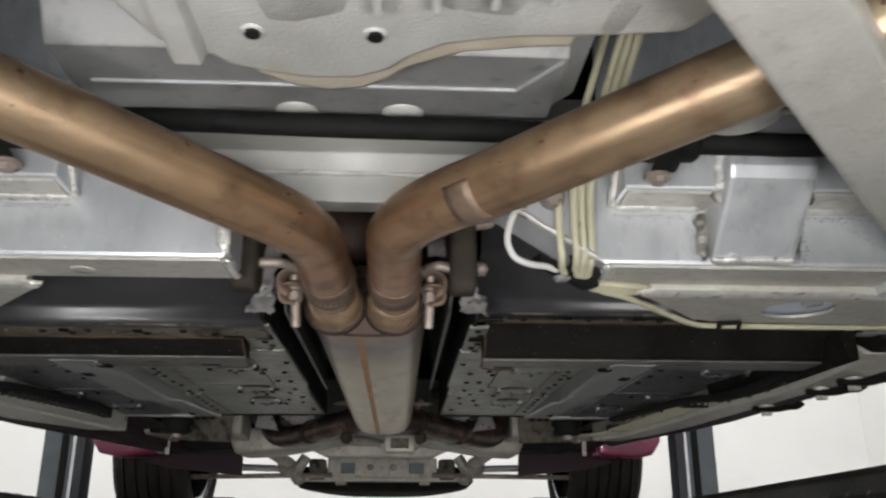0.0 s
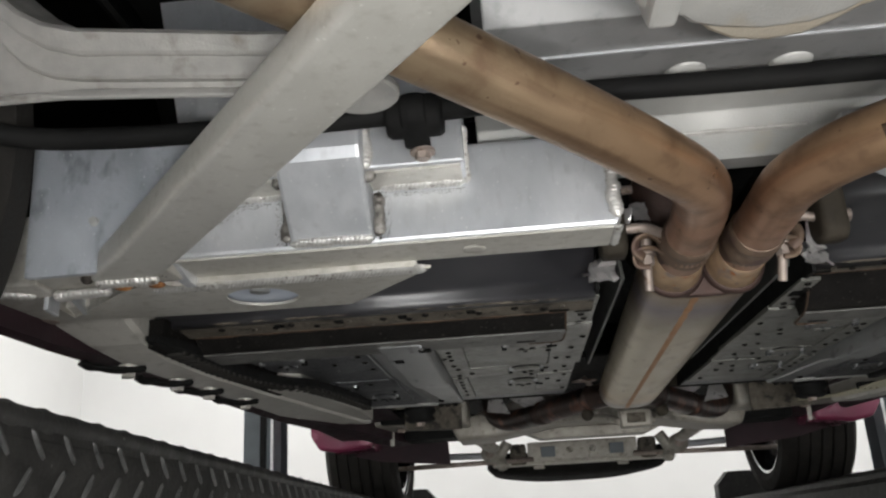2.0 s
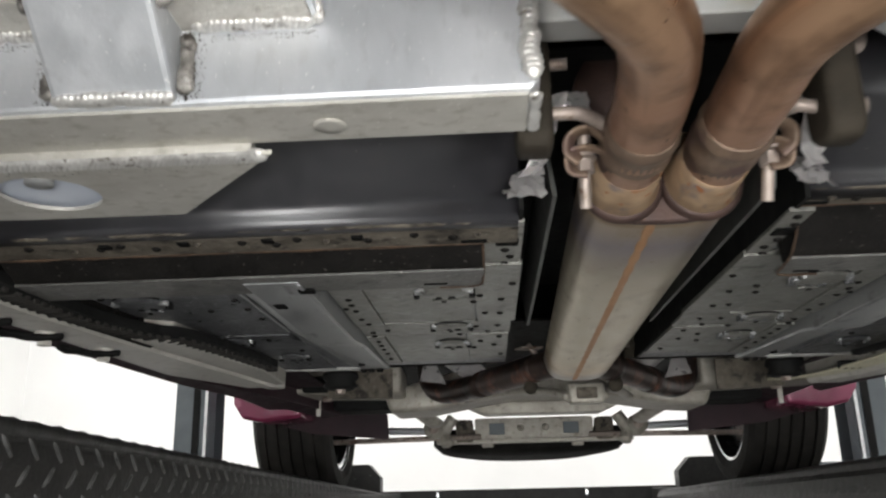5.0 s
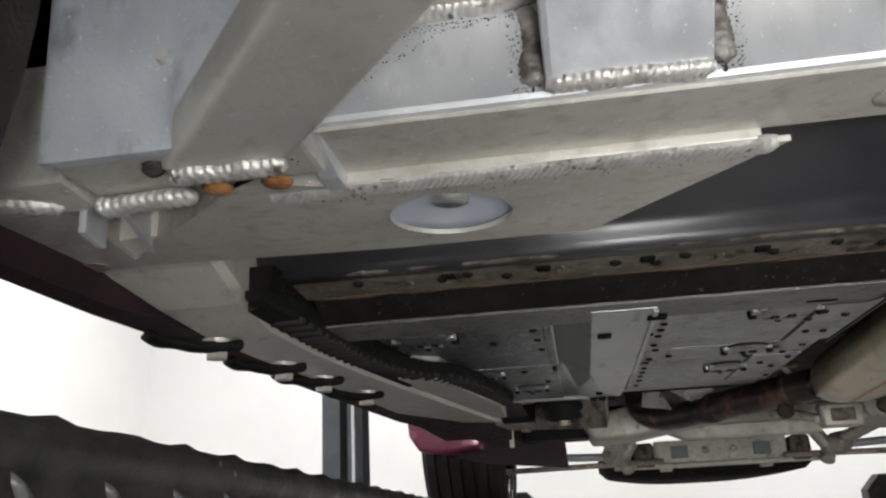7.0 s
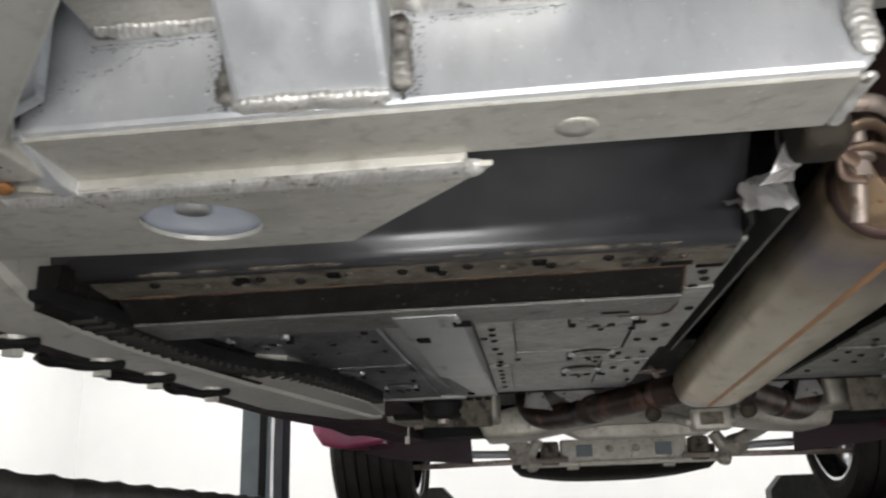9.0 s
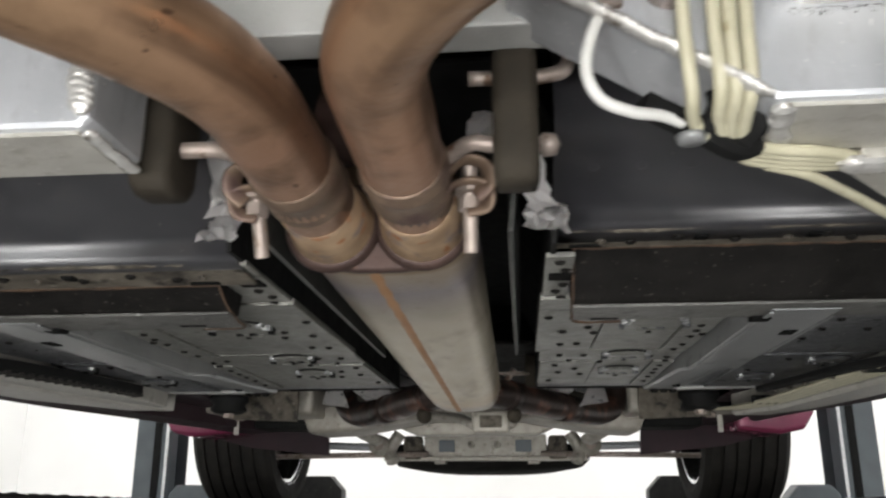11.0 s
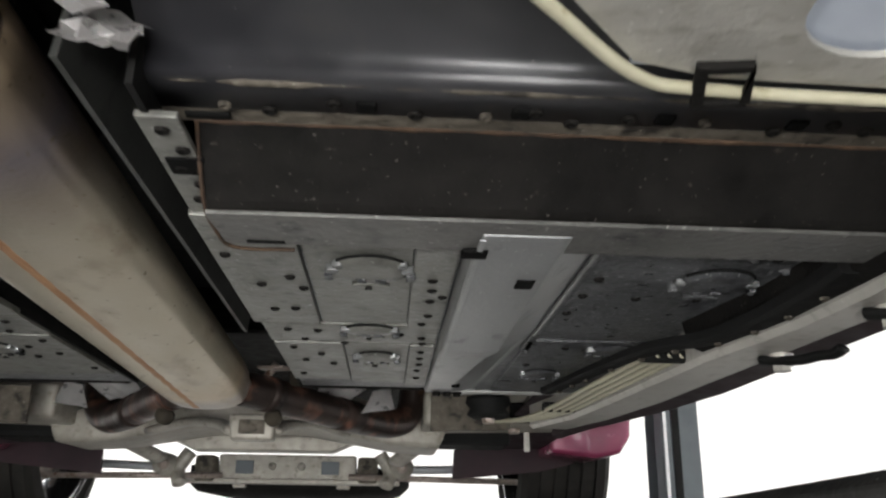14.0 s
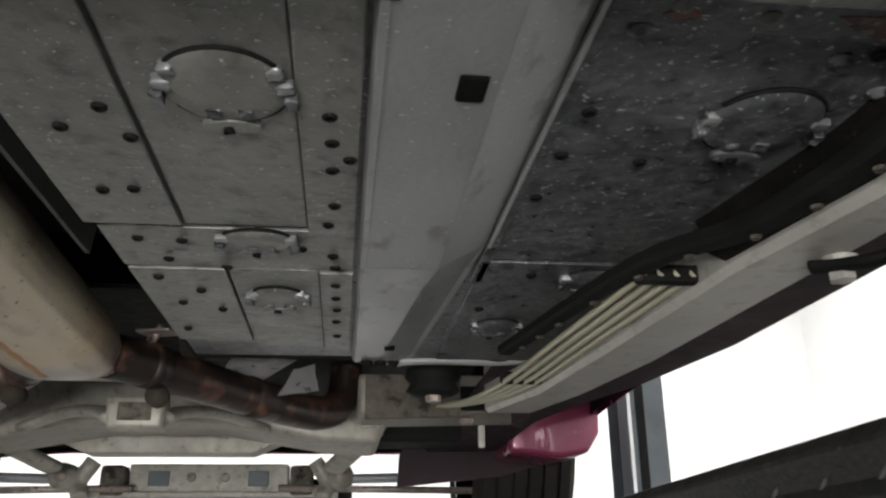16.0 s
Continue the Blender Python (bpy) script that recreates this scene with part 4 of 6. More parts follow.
    if s < 0:
        seal = smooth_line([(s * 0.672, 1.085, 1.672), (s * 0.668, 1.20, 1.670), (s * 0.662, 1.33, 1.670), (s * 0.648, 1.43, 1.671), (s * 0.622, 1.505, 1.672), (s * 0.590, 1.55, 1.673), (s * 0.566, 1.70, 1.675), (s * 0.548, 1.88, 1.676)], 16)
    else:
        seal = smooth_line([(s * 0.636, 1.284, 1.672), (s * 0.634, 1.34, 1.668), (s * 0.626, 1.42, 1.665), (s * 0.606, 1.50, 1.664), (s * 0.562, 1.60, 1.668), (s * 0.515, 1.90, 1.672)], 20)
    strip = part("seal_strip", sweep(seal, [(-0.016, 0.002), (-0.012, -0.003), (0.012, -0.003), (0.016, 0.002), (0.016, 0.014), (-0.016, 0.014)], None, (lambda u: 0.5 + min(0.5, u * 5)) if s < 0 else (lambda u: 0.9 - 0.35 * u)), BLACK, car, "black toothed rubber seal along the sill" if s < 0 else "black rubber seal along the sill")
    gone, count = 0.0, 0
    for p, q in zip(seal, seal[1:]):
        gone += (q - p).length
        if gone > 0.016 and q.y > 1.15:
            gone = 0.0
            count += 1
            if s > 0 and count % 3 == 0:
                piece("rivet", RIVET_BRIGHT, (q.x + 0.003, q.y, q.z - 0.003), strip)
            if s < 0:
                piece("tooth", TOOTH, q, strip, (0, 0, math.atan2(q.y - p.y, q.x - p.x)))
    if s < 0:
        run = ((0.86, 0.780, 0.792), (1.047, 0.775, 0.793), (1.12, 0.759, 0.788), (1.423, 0.743, 0.770), (1.94, 0.71, 0.747), (2.25, 0.64, 0.700), (2.757, 0.56, 0.625))
    else:
        run = ((0.86, 0.732, 0.750), (1.06, 0.732, 0.746), (1.30, 0.706, 0.744), (1.47, 0.696, 0.742), (1.80, 0.681, 0.740), (2.0, 0.660, 0.716), (2.22, 0.628, 0.664), (2.40, 0.62, 0.64))
    kb = bmesh.new()
    ends = [[kb.verts.new((s * x, y, z)) for x, z in ((xa, 1.667), (xb - 0.005, 1.661), (xb, 1.666), (xb + 0.02, 1.70), (xb + 0.03, 1.76), (xa, 1.76))] for y, xa, xb in run]
    for r0, r1 in zip(ends, ends[1:]):
        for i in range(6):
            kb.faces.new((r0[i], r0[(i + 1) % 6], r1[(i + 1) % 6], r1[i]))
    kb.faces.new(ends[0])
    kb.faces.new(ends[-1])
    part("skirt", kb, PLUM_DARK, car, "dull dark plum side skirt")
    for y in ((1.155, 1.285, 1.385, 1.52) if s < 0 else (1.233, 1.327, 1.523)):
        bx = s * (0.733 - 0.11 * (y - 1.155) if s < 0 else 0.686)
        piece("sill_bolt", BOLT, (bx, y, 1.657), sill)
        clip = sweep(smooth_line([(bx - s * 0.016, y + 0.010, 1.653), (bx - s * 0.004, y - 0.004, 1.650), (bx + s * 0.010, y - 0.022, 1.648), (bx + s * 0.022, y - 0.034, 1.650), (bx + s * 0.029, y - 0.048, 1.649), (bx + s * 0.034, y - 0.058, 1.653)], 5), disc(0.0095, 10, 0.005))
        part("skirt_clip", clip, BLACK, sill, "black wavy spring clip", True)

    # rear corner of the body side, wheel arch liner and flap
    part("rear_quarter", prism([(s * 0.70, 1.672), (s * 0.815, 1.660), (s * 0.878, 1.672), (s * 0.906, 1.715), (s * 0.910, 1.80), (s * 0.70, 1.80)], "y", 2.83, 3.03, 0.012), PLUM, car, "glossy plum-red quarter panel before the rear wheel", True)
    part("arch_flap", prism([(s * 0.470, 1.616), (s * 0.72, 1.640), (s * 0.84, 1.672), (s * 0.88, 1.74), (s * 0.50, 1.74), (s * 0.474, 1.69)], "y", 3.066, 3.076, 0.002), PLUM_DARK, car, "dull dark plum flap ahead of the rear wheel")
    part("liner_floor", sheet([(2.05, 1.705), (2.50, 1.70), (2.86, 1.695), (3.07, 1.70)], "x", min(s * 0.54, s * 0.80), max(s * 0.54, s * (0.80 if s < 0 else 0.70)), 0.004), PLUM_DARK, car, "dark plum underside ahead of the wheel arch")
    part("liner_box", box(min(s * 0.40, s * 0.565), max(s * 0.40, s * 0.565), 2.60, 2.74, 1.665, 1.72, 0.012), BLACK, car, "black box under the rear floor")


def wheel(s, y, wx=0.795):
    """Tyre with circumferential grooves, rim with a lip, and hub."""
    w = part("wheel", lathe([(-0.09, 0.06), (0.0, 0.075), (0.09, 0.06), (0.09, 0.0), (-0.09, 0.0)], (s * 0.80, y, HUB_Z), "x", 24), STEEL, car, "wheel with a road tyre", True)
    prof = [(-0.115, 0.232), (-0.128, 0.262), (-0.124, 0.298), (-0.108, 0.316)]
    for g in (-0.078, -0.038, 0.0, 0.038, 0.078):
        prof += [(g - 0.0045, 0.321), (g - 0.0035, 0.312), (g + 0.0035, 0.312), (g + 0.0045, 0.321)]
    prof += [(0.108, 0.316), (0.124, 0.298), (0.128, 0.262), (0.115, 0.232)]
    part("tyre", lathe(prof, (s * wx, y, HUB_Z), "x", 64), TYRE, w, "black tyre with straight grooves")
    part("rim", lathe([(-0.118, 0.240), (-0.112, 0.244), (-0.112, 0.232), (-0.06, 0.215), (0.09, 0.215), (0.112, 0.244), (0.118, 0.238), (0.09, 0.205), (-0.06, 0.205), (-0.115, 0.226)], (s * wx, y, HUB_Z), "x", 56), RIM, w, "bright polished rim", True)
    part("brake_disc", lathe([(-s * 0.02, 0.05), (-s * 0.02, 0.165), (-s * 0.045, 0.165), (-s * 0.045, 0.05)], (s * 0.80, y, HUB_Z), "x", 40), STEEL, w)
    spokes = bmesh.new()
    for k in range(5):
        a = k * math.tau / 5
        bmesh.ops.create_cube(spokes, size=1, matrix=Matrix.Translation((s * 0.87, y, HUB_Z)) @ Matrix.Rotation(a, 4, "X") @ Matrix.Translation((0, 0, 0.13)) @ Matrix.Diagonal((0.03, 0.05, 0.17, 1)))
    part("spokes", spokes, RIM, w)


for s in (-1, 1):
    for y in (FRONT_AXLE, REAR_AXLE):
        wheel(s, y)

# ---- front subframe of welded aluminium ----
subframe = thing("front_subframe", (0, 0.86, 1.70), "welded bare aluminium front subframe bolted under the car", "subframe")
BOT, FRONT, BACK = 1.702, 0.862, 0.927
for s in (-1, 1):
    if s < 0:
        shape = [(-0.105, 1.708), (-0.111, BOT), (-0.558, BOT), (-0.558, 1.80), (-0.105, 1.80)]
    else:
        shape = [(0.118, 1.786), (0.252, BOT), (0.568, BOT), (0.568, 1.80), (0.118, 1.80)]
    beam = part("side_beam", prism(shape, "y", FRONT, BACK, 0.004), ALU, subframe, "bare aluminium box beam")
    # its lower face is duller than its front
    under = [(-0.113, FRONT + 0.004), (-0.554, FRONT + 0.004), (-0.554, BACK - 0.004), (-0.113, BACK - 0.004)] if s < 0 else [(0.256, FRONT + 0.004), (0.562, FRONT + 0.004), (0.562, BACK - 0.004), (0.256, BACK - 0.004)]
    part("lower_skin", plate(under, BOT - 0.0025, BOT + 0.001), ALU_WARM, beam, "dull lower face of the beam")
    part("upper_web", prism([(s * 0.255, 1.79), (s * 0.545, 1.79), (s * 0.585, 2.01), (s * 0.255, 2.01)], "y", 0.868, 0.874, 0.001), ALU, beam, "grey aluminium web above the beam")
    part("outer_web", prism([(s * 0.556, 1.6885), (s * 0.697, 1.6885), (s * 0.700, 1.838), (s * 0.532, 1.838), (s * 0.532, 1.715), (s * 0.556, 1.702)], "y", 0.843, 0.8515, 0.001), ALU_BLUE_LIT, beam, "smeared aluminium end web")
    # sway bar mount and the strap that crosses it
    m0, m1 = (0.252, 0.515) if s < 0 else (0.262, 0.525)
    p0, p1 = (0.347, 0.430) if s < 0 else (0.354, 0.435)
    mount = part("sway_bar_mount", box(min(s * m0, s * m1), max(s * m0, s * m1), 0.812, 0.866, 1.760, 1.86, 0.003), ALU, subframe, "aluminium sway bar mount box")
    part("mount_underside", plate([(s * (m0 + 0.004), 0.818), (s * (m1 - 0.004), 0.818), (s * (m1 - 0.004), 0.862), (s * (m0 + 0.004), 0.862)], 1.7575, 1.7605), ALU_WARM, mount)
    strap = part("gusset_strap", prism([(0.866, 1.704), (0.857, 1.704), (0.792, 1.764), (0.788, 1.775), (0.788, 1.90), (0.866, 1.90)], "x", min(s * p0, s * p1), max(s * p0, s * p1), 0.004), ALU, subframe, "bent aluminium gusset strap with heavy welds")
    k = 11 if s < 0 else 31
    part("weld", bead((s * p0, 0.857, 1.7055), (s * p1, 0.857, 1.7055), 0.0064, 0.0046, k, 0.6, 0.16), WELD, strap, "lumpy weld bead", True)
    for px in (p0 - 0.002, p1 + 0.002):
        inw = 1 if px > p0 else -1
        part("soot", flecks((s * (px + inw * 0.004), 0.8618, 1.705), (0, 0, 0.054), (s * inw * 0.012, 0, 0), 520, k + inw, 0.0007), SOOT, strap, "sooty crumbs beside the weld")
        part("soot", flecks((s * (px + inw * 0.004), 0.8618, 1.705), (0, 0, 0.054), (-s * inw * 0.006, 0, 0), 260, k + 6 + inw, 0.0010), SOOT, strap, "sooty edge of the weld")
        part("weld", bead((s * (px + inw * 0.003), 0.8605, 1.709), (s * (px + inw * 0.003), 0.8605, 1.754), 0.0058, 0.005, k + 1, 0.6, 0.25), WELD_DARK, strap, "lumpy sooty weld bead", True)
        part("weld", bead((s * px, 0.812, 1.760), (s * px, 0.808, 1.83), 0.005, seed=k + 2), WELD, strap, "weld bead", True)
        part("weld_end", lathe([(-0.004, 0.0), (-0.004, 0.006), (0.0, 0.008), (0.003, 0.005), (0.003, 0.0)], (s * px, 0.820, 1.757), "y", 14), WELD_DARK, strap, "", True)
    for q0, q1 in ((m0, p0 - 0.02), (p1 + 0.02, m1)):
        part("soot", flecks((s * q0, 0.8618, 1.7525), (s * (q1 - q0), 0, 0), (0, 0, -0.0045), 320, k + 40, 0.0006), SOOT, mount, "soot below the weld")
    part("weld", bead((s * (m0 + 0.002), 0.858, 1.758), (s * (p0 - 0.008), 0.858, 1.758), 0.006, seed=k + 3), WELD, mount, "rippled weld bead", True)
    part("weld", bead((s * (p1 + 0.008), 0.858, 1.758), (s * (m1 - 0.002), 0.858, 1.758), 0.006, seed=k + 4), WELD, mount, "rippled weld bead", True)
    part("weld", bead((s * m0, 0.860, 1.757), (s * m0, 0.818, 1.80), 0.004, seed=k + 5), WELD, mount, "", True)
    if s < 0:
        part("end_weld", bead((-0.1105, 0.859, 1.708), (-0.1105, 0.859, 1.795), 0.006, seed=5), WELD, beam, "rippled weld bead", True)
        part("end_weld", bead((-0.108, 0.866, 1.701), (-0.108, 0.925, 1.701), 0.004, seed=6), WELD, beam, "", True)
        part("dimple", lathe([(0.0, 0.0), (0.0, 0.012), (-0.002, 0.011), (-0.0005, 0.004), (-0.0005, 0.0)], (-0.251, 0.899, BOT - 0.002), "z", 16), ALU_WARM, beam, "", True)
    else:
        part("end_weld", bead((0.135, 0.859, 1.774), (0.25, 0.859, 1.7025), 0.005, seed=8), WELD, beam, "rippled weld bead", True)
        part("end_weld", bead((0.256, 0.866, 1.701), (0.268, 0.925, 1.701), 0.006, seed=9), WELD, beam, "", True)
    # lower plate with its big hole and long weld
    hole = (-0.499, 0.990, 0.0405, 0.0385) if s < 0 else (0.499, 0.990, 0.0405, 0.0385)
    if s < 0:
        rim = [(-0.299, 0.925), (-0.408, 1.050), (-0.55, 1.049), (-0.74, 1.034), (-0.80, 1.05), (-0.795, 0.99), (-0.785, 0.92), (-0.727, 0.918), (-0.737, 1.018), (-0.640, 0.930), (-0.60, 0.905), (-0.558, 0.922)]
    else:
        rim = [(0.300, 0.926), (0.397, 1.040), (0.44, 1.052), (0.79, 1.060), (0.80, 1.00), (0.775, 0.905), (0.728, 0.918), (0.737, 1.018), (0.640, 0.930), (0.60, 0.905), (0.558, 0.922)]
    low = part("lower_plate", plate(rim, 1.691, 1.6945, [hole]), ALU_WARM, subframe, "aluminium plate with a large round hole")
    part("plate_edge", box(min(s * 0.314, s * 0.60), max(s * 0.314, s * 0.60), 0.9235, 0.936, 1.6935, 1.7028, 0.001), ALU_WARM, low)
    part("plate_weld", ripple_band(s * 0.310, s * 0.60, 0.9215, 0.9395, 1.6925, k + 7, 0.0030), WELD, low, "long rippled weld bead")
    part("weld_end", lathe([(-0.005, 0.0), (-0.003, 0.005), (-0.001, 0.008), (0.003, 0.009), (0.003, 0.0)], (s * 0.312, 0.931, 1.692), "z", 16), WELD, low, "", True)
    part("soot", flecks((s * 0.31, 0.9408, 1.6909), (s * 0.29, 0, 0), (0, 0.009, 0), 150, k + 50, 0.0009), SOOT, low, "dirt along the weld")
    part("inner_skin", sheet([(0.955, 1.6975), (1.02, 1.6978), (1.055, 1.6985)], "x", min(s * 0.40, s * 0.66), max(s * 0.40, s * 0.66), 0.003), SHEEN_SKIN, low, "bluish plate seen through the hole")
    part("nut", lathe([(0.0, 0.0), (0.0, 0.011), (-0.010, 0.011), (-0.010, 0.0)], (hole[0] + 0.004, hole[1] - 0.026, 1.7000), "z", 18), RAIL, low, "", True)
    part("drain_hole", lathe([(0.0, 0.0), (0.0, 0.011), (-0.0008, 0.011), (-0.0008, 0.0)], (s * 0.772, 1.024, 1.6902), "z", 20), STEEL, low, "small bright hole")
    # diagonal strut and its foot
    sb = bmesh.new()
    for fx, fy, fz in ((0.640, 0.864, 1.699), (0.565, 0.864, 1.699), (0.003, 0.214, 1.722), (0.078, 0.214, 1.722)):
        for dz in (-0.015, 0.015):
            sb.verts.new((s * fx, fy, fz + dz))
    sv = sb.verts[:] if sb.verts.ensure_lookup_table() is None else []
    for quad in ((0, 2, 4, 6), (1, 3, 5, 7), (0, 2, 3, 1), (2, 4, 5, 3), (4, 6, 7, 5), (6, 0, 1, 7)):
        sb.faces.new([sv[q] for q in quad])
    bmesh.ops.recalc_face_normals(sb, faces=sb.faces[:])
    strut = part("diagonal_strut", round_edges(sb, 0.0065, 3), ALU_SMOOTH, subframe, "flat dull aluminium diagonal strut with rounded edges", True)
    part("weld", bead((s * 0.634, 0.866, 1.6835), (s * 0.568, 0.866, 1.6835), 0.0062, 0.0052, k + 9, 0.75, 0.1), WELD, strut, "thick weld bead at the strut's foot", True)
    part("weld", bead((s * 0.641, 0.866, 1.684), (s * 0.642, 0.855, 1.71), 0.0065, 0.006, k + 10, 0.8, 0.4), SOOT, strut, "sooty weld", True)
    part("soot", flecks((s * 0.566, 0.8745, 1.6898), (s * 0.075, 0, 0), (0, 0.010, 0), 260, k + 60, 0.0010), SOOT, strut, "soot behind the foot's weld")
    part("soot", flecks((s * 0.545, 0.8618, 1.712), (-s * 0.075, 0, 0.042), (s * 0.006, 0, 0.012), 150, k + 61, 0.0007), SOOT, strut, "smeared dirt on the beam")
    part("bolt_head", lathe([(0.0, 0.0), (0.0, 0.005), (-0.005, 0.004), (-0.005, 0.0)], (s * 0.628, 0.843, 1.742), "y", 12), ALU_CAST, strut)
    corner = part("outer_corner", prism([(s * 0.556, 1.690), (s * 0.695, 1.690), (s * 0.695, 1.72), (s * 0.556, 1.72)], "y", 0.852, 0.898, 0.003), ALU_WARM, subframe, "welded outer corner of the frame")
    part("end_cap", prism([(0.862, BOT - 0.001), (0.906, BOT - 0.012), (0.930, BOT - 0.012), (0.930, BOT + 0.02), (0.862, BOT + 0.02)], "x", min(s * 0.551, s * 0.563), max(s * 0.551, s * 0.563), 0.001), ALU, corner)
    part("weld", bead((s * 0.696, 0.899, 1.684), (s * 0.634, 0.898, 1.685), 0.0068, 0.0055, k + 12, 0.75, 0.1), WELD, corner, "thick weld bead", True)
    part("weld", bead((s * 0.785, 0.868, 1.686), (s * 0.716, 0.898, 1.686), 0.006, 0.006, k + 13, 0.7), WELD, corner, "", True)
    for px in (0.621, 0.585):
        part("rust_patch", lathe([(0.0, 0.0), (0.0, 0.0095), (-0.0025, 0.008), (-0.004, 0.003), (-0.004, 0.0)], (s * px, 0.898, 1.6885), "z", 10), RUST, corner, "orange rust patch", True)
    part("pocket_floor", plate([(s * 0.60, 0.905), (s * 0.78, 0.905), (s * 0.78, 1.05), (s * 0.70, 1.05)], 1.716, 1.719), ALU_WARM, corner, "recessed pocket above the plate")
    part("pocket_wall", prism([(s * 0.640, 0.930), (s * 0.737, 1.018), (s * 0.735, 1.021), (s * 0.637, 0.933)], "z", 1.6935, 1.717, 0.0005), ALU_WARM, corner, "folded pocket wall")
    part("pocket_wall", prism([(s * 0.727, 0.918), (s * 0.737, 1.018), (s * 0.740, 1.018), (s * 0.730, 0.918)], "z", 1.6935, 1.717, 0.0005), ALU_WARM, corner, "folded pocket wall")
    part("pocket_rib", prism([(s * 0.692, 0.925), (s * 0.697, 0.925), (s * 0.720, 1.005), (s * 0.715, 1.005)], "z", 1.690, 1.717, 0.001), ALU, corner)
    part("gusset", prism([(s * 0.706, 0.905), (s * 0.711, 0.905), (s * 0.716, 0.935), (s * 0.711, 0.937)], "z", 1.672, 1.70, 0.001), ALU, corner, "small gusset plate")
    part("outer_arm", prism([(0.868, 1.688), (0.905, 1.685), (0.915, 1.70), (0.90, 1.765), (0.868, 1.765)], "x", min(s * 0.699, s * 0.80), max(s * 0.699, s * 0.80), 0.004), ALU_WARM, corner, "outer arm of the frame")

# centre crossbeam and plates between the two sides
cross = part("centre_crossbeam", prism([(0.905, 1.777), (0.905, 1.806), (0.891, 1.826), (0.842, 1.827), (0.838, 1.84), (0.905, 1.90), (0.935, 1.90), (0.935, 1.777)], "x", -0.24, 0.25, 0.002), ALU_CAST, subframe, "folded aluminium centre crossbeam")
part("weld", bead((-0.10, 0.903, 1.807), (0.10, 0.903, 1.807), 0.0035, 0.009, seed=40), WELD, cross, "wavy weld bead", True)
upper = part("crossplate", prism([(0.803, 1.824), (0.742, 1.820), (0.690, 1.820), (0.67, 1.85), (0.803, 1.87)], "x", -0.224, 0.190, 0.002), GREY_PLATE, subframe, "grey folded aluminium crossplate")
part("plate_end", prism([(0.185, 1.829), (0.215, 1.85), (0.215, 1.90), (0.185, 1.90)], "y", 0.67, 0.80, 0.002), ALU, upper)
part("fold", box(-0.205, 0.152, 0.7405, 0.7435, 1.8175, 1.8205, 0.0008), ALU, upper, "bright fold line")
part("fold", prism([(0.151, 0.744), (0.154, 0.742), (0.187, 0.693), (0.184, 0.692)], "z", 1.8175, 1.8210, 0.0005), ALU, upper, "bright fold line")
part("top_plate", box(-0.235, 0.175, 0.60, 0.86, 1.905, 1.912, 0.001), GREY_PLATE, upper, "dull grey aluminium plate")
for x in (-0.040, 0.056):
    part("bolt_dome", lathe([(0.0, 0.0), (0.0, 0.020), (-0.004, 0.018), (-0.007, 0.008), (-0.007, 0.0)], (x, 0.797, 1.8245), "z", 20), ALU_CAST, upper, "pale domed bolt", True)

# ---- sway bar ----
sway = thing("sway_bar", (0, 0.775, 1.79), "black steel sway bar clamped in rubber bushes", "sway bar")
part("bar", tube([(-0.72, 0.62, 1.80), (-0.68, 0.735, 1.796), (-0.56, 0.765, 1.792), (-0.30, 0.772, 1.794), (-0.16, 0.775, 1.800), (0.0, 0.778, 1.799), (0.16, 0.775, 1.796), (0.30, 0.772, 1.788), (0.56, 0.765, 1.787), (0.68, 0.735, 1.79), (0.72, 0.62, 1.795)], 0.0105, 16, 8), BLACK, sway, "black painted bar", True)
for s in (-1, 1):
    part("bush", lathe([(-0.026, 0.0), (-0.026, 0.017), (-0.022, 0.020), (0.022, 0.020), (0.026, 0.017), (0.026, 0.0)], (s * 0.292, 0.772, 1.790), "x", 24), BLACK, sway, "black rubber bush", True)
    br = part("bracket", tube([(s * 0.292, 0.80, 1.815), (s * 0.292, 0.752, 1.80), (s * 0.292, 0.755, 1.778), (s * 0.292, 0.79, 1.768)], 0.012, 10, ry=0.003), BLACK, sway, "black clamp bracket")
    part("bolt", lathe([(0.0, 0.0), (0.0, 0.0075), (-0.007, 0.007), (-0.007, 0.0)], (s * 0.289, 0.797, 1.765), "z", 6), STEEL, br, "steel bolt")
    part("washer", lathe([(0.0, 0.0), (0.0, 0.012), (0.003, 0.012), (0.003, 0.0)], (s * 0.289, 0.797, 1.764), "z", 18), STEEL, br)

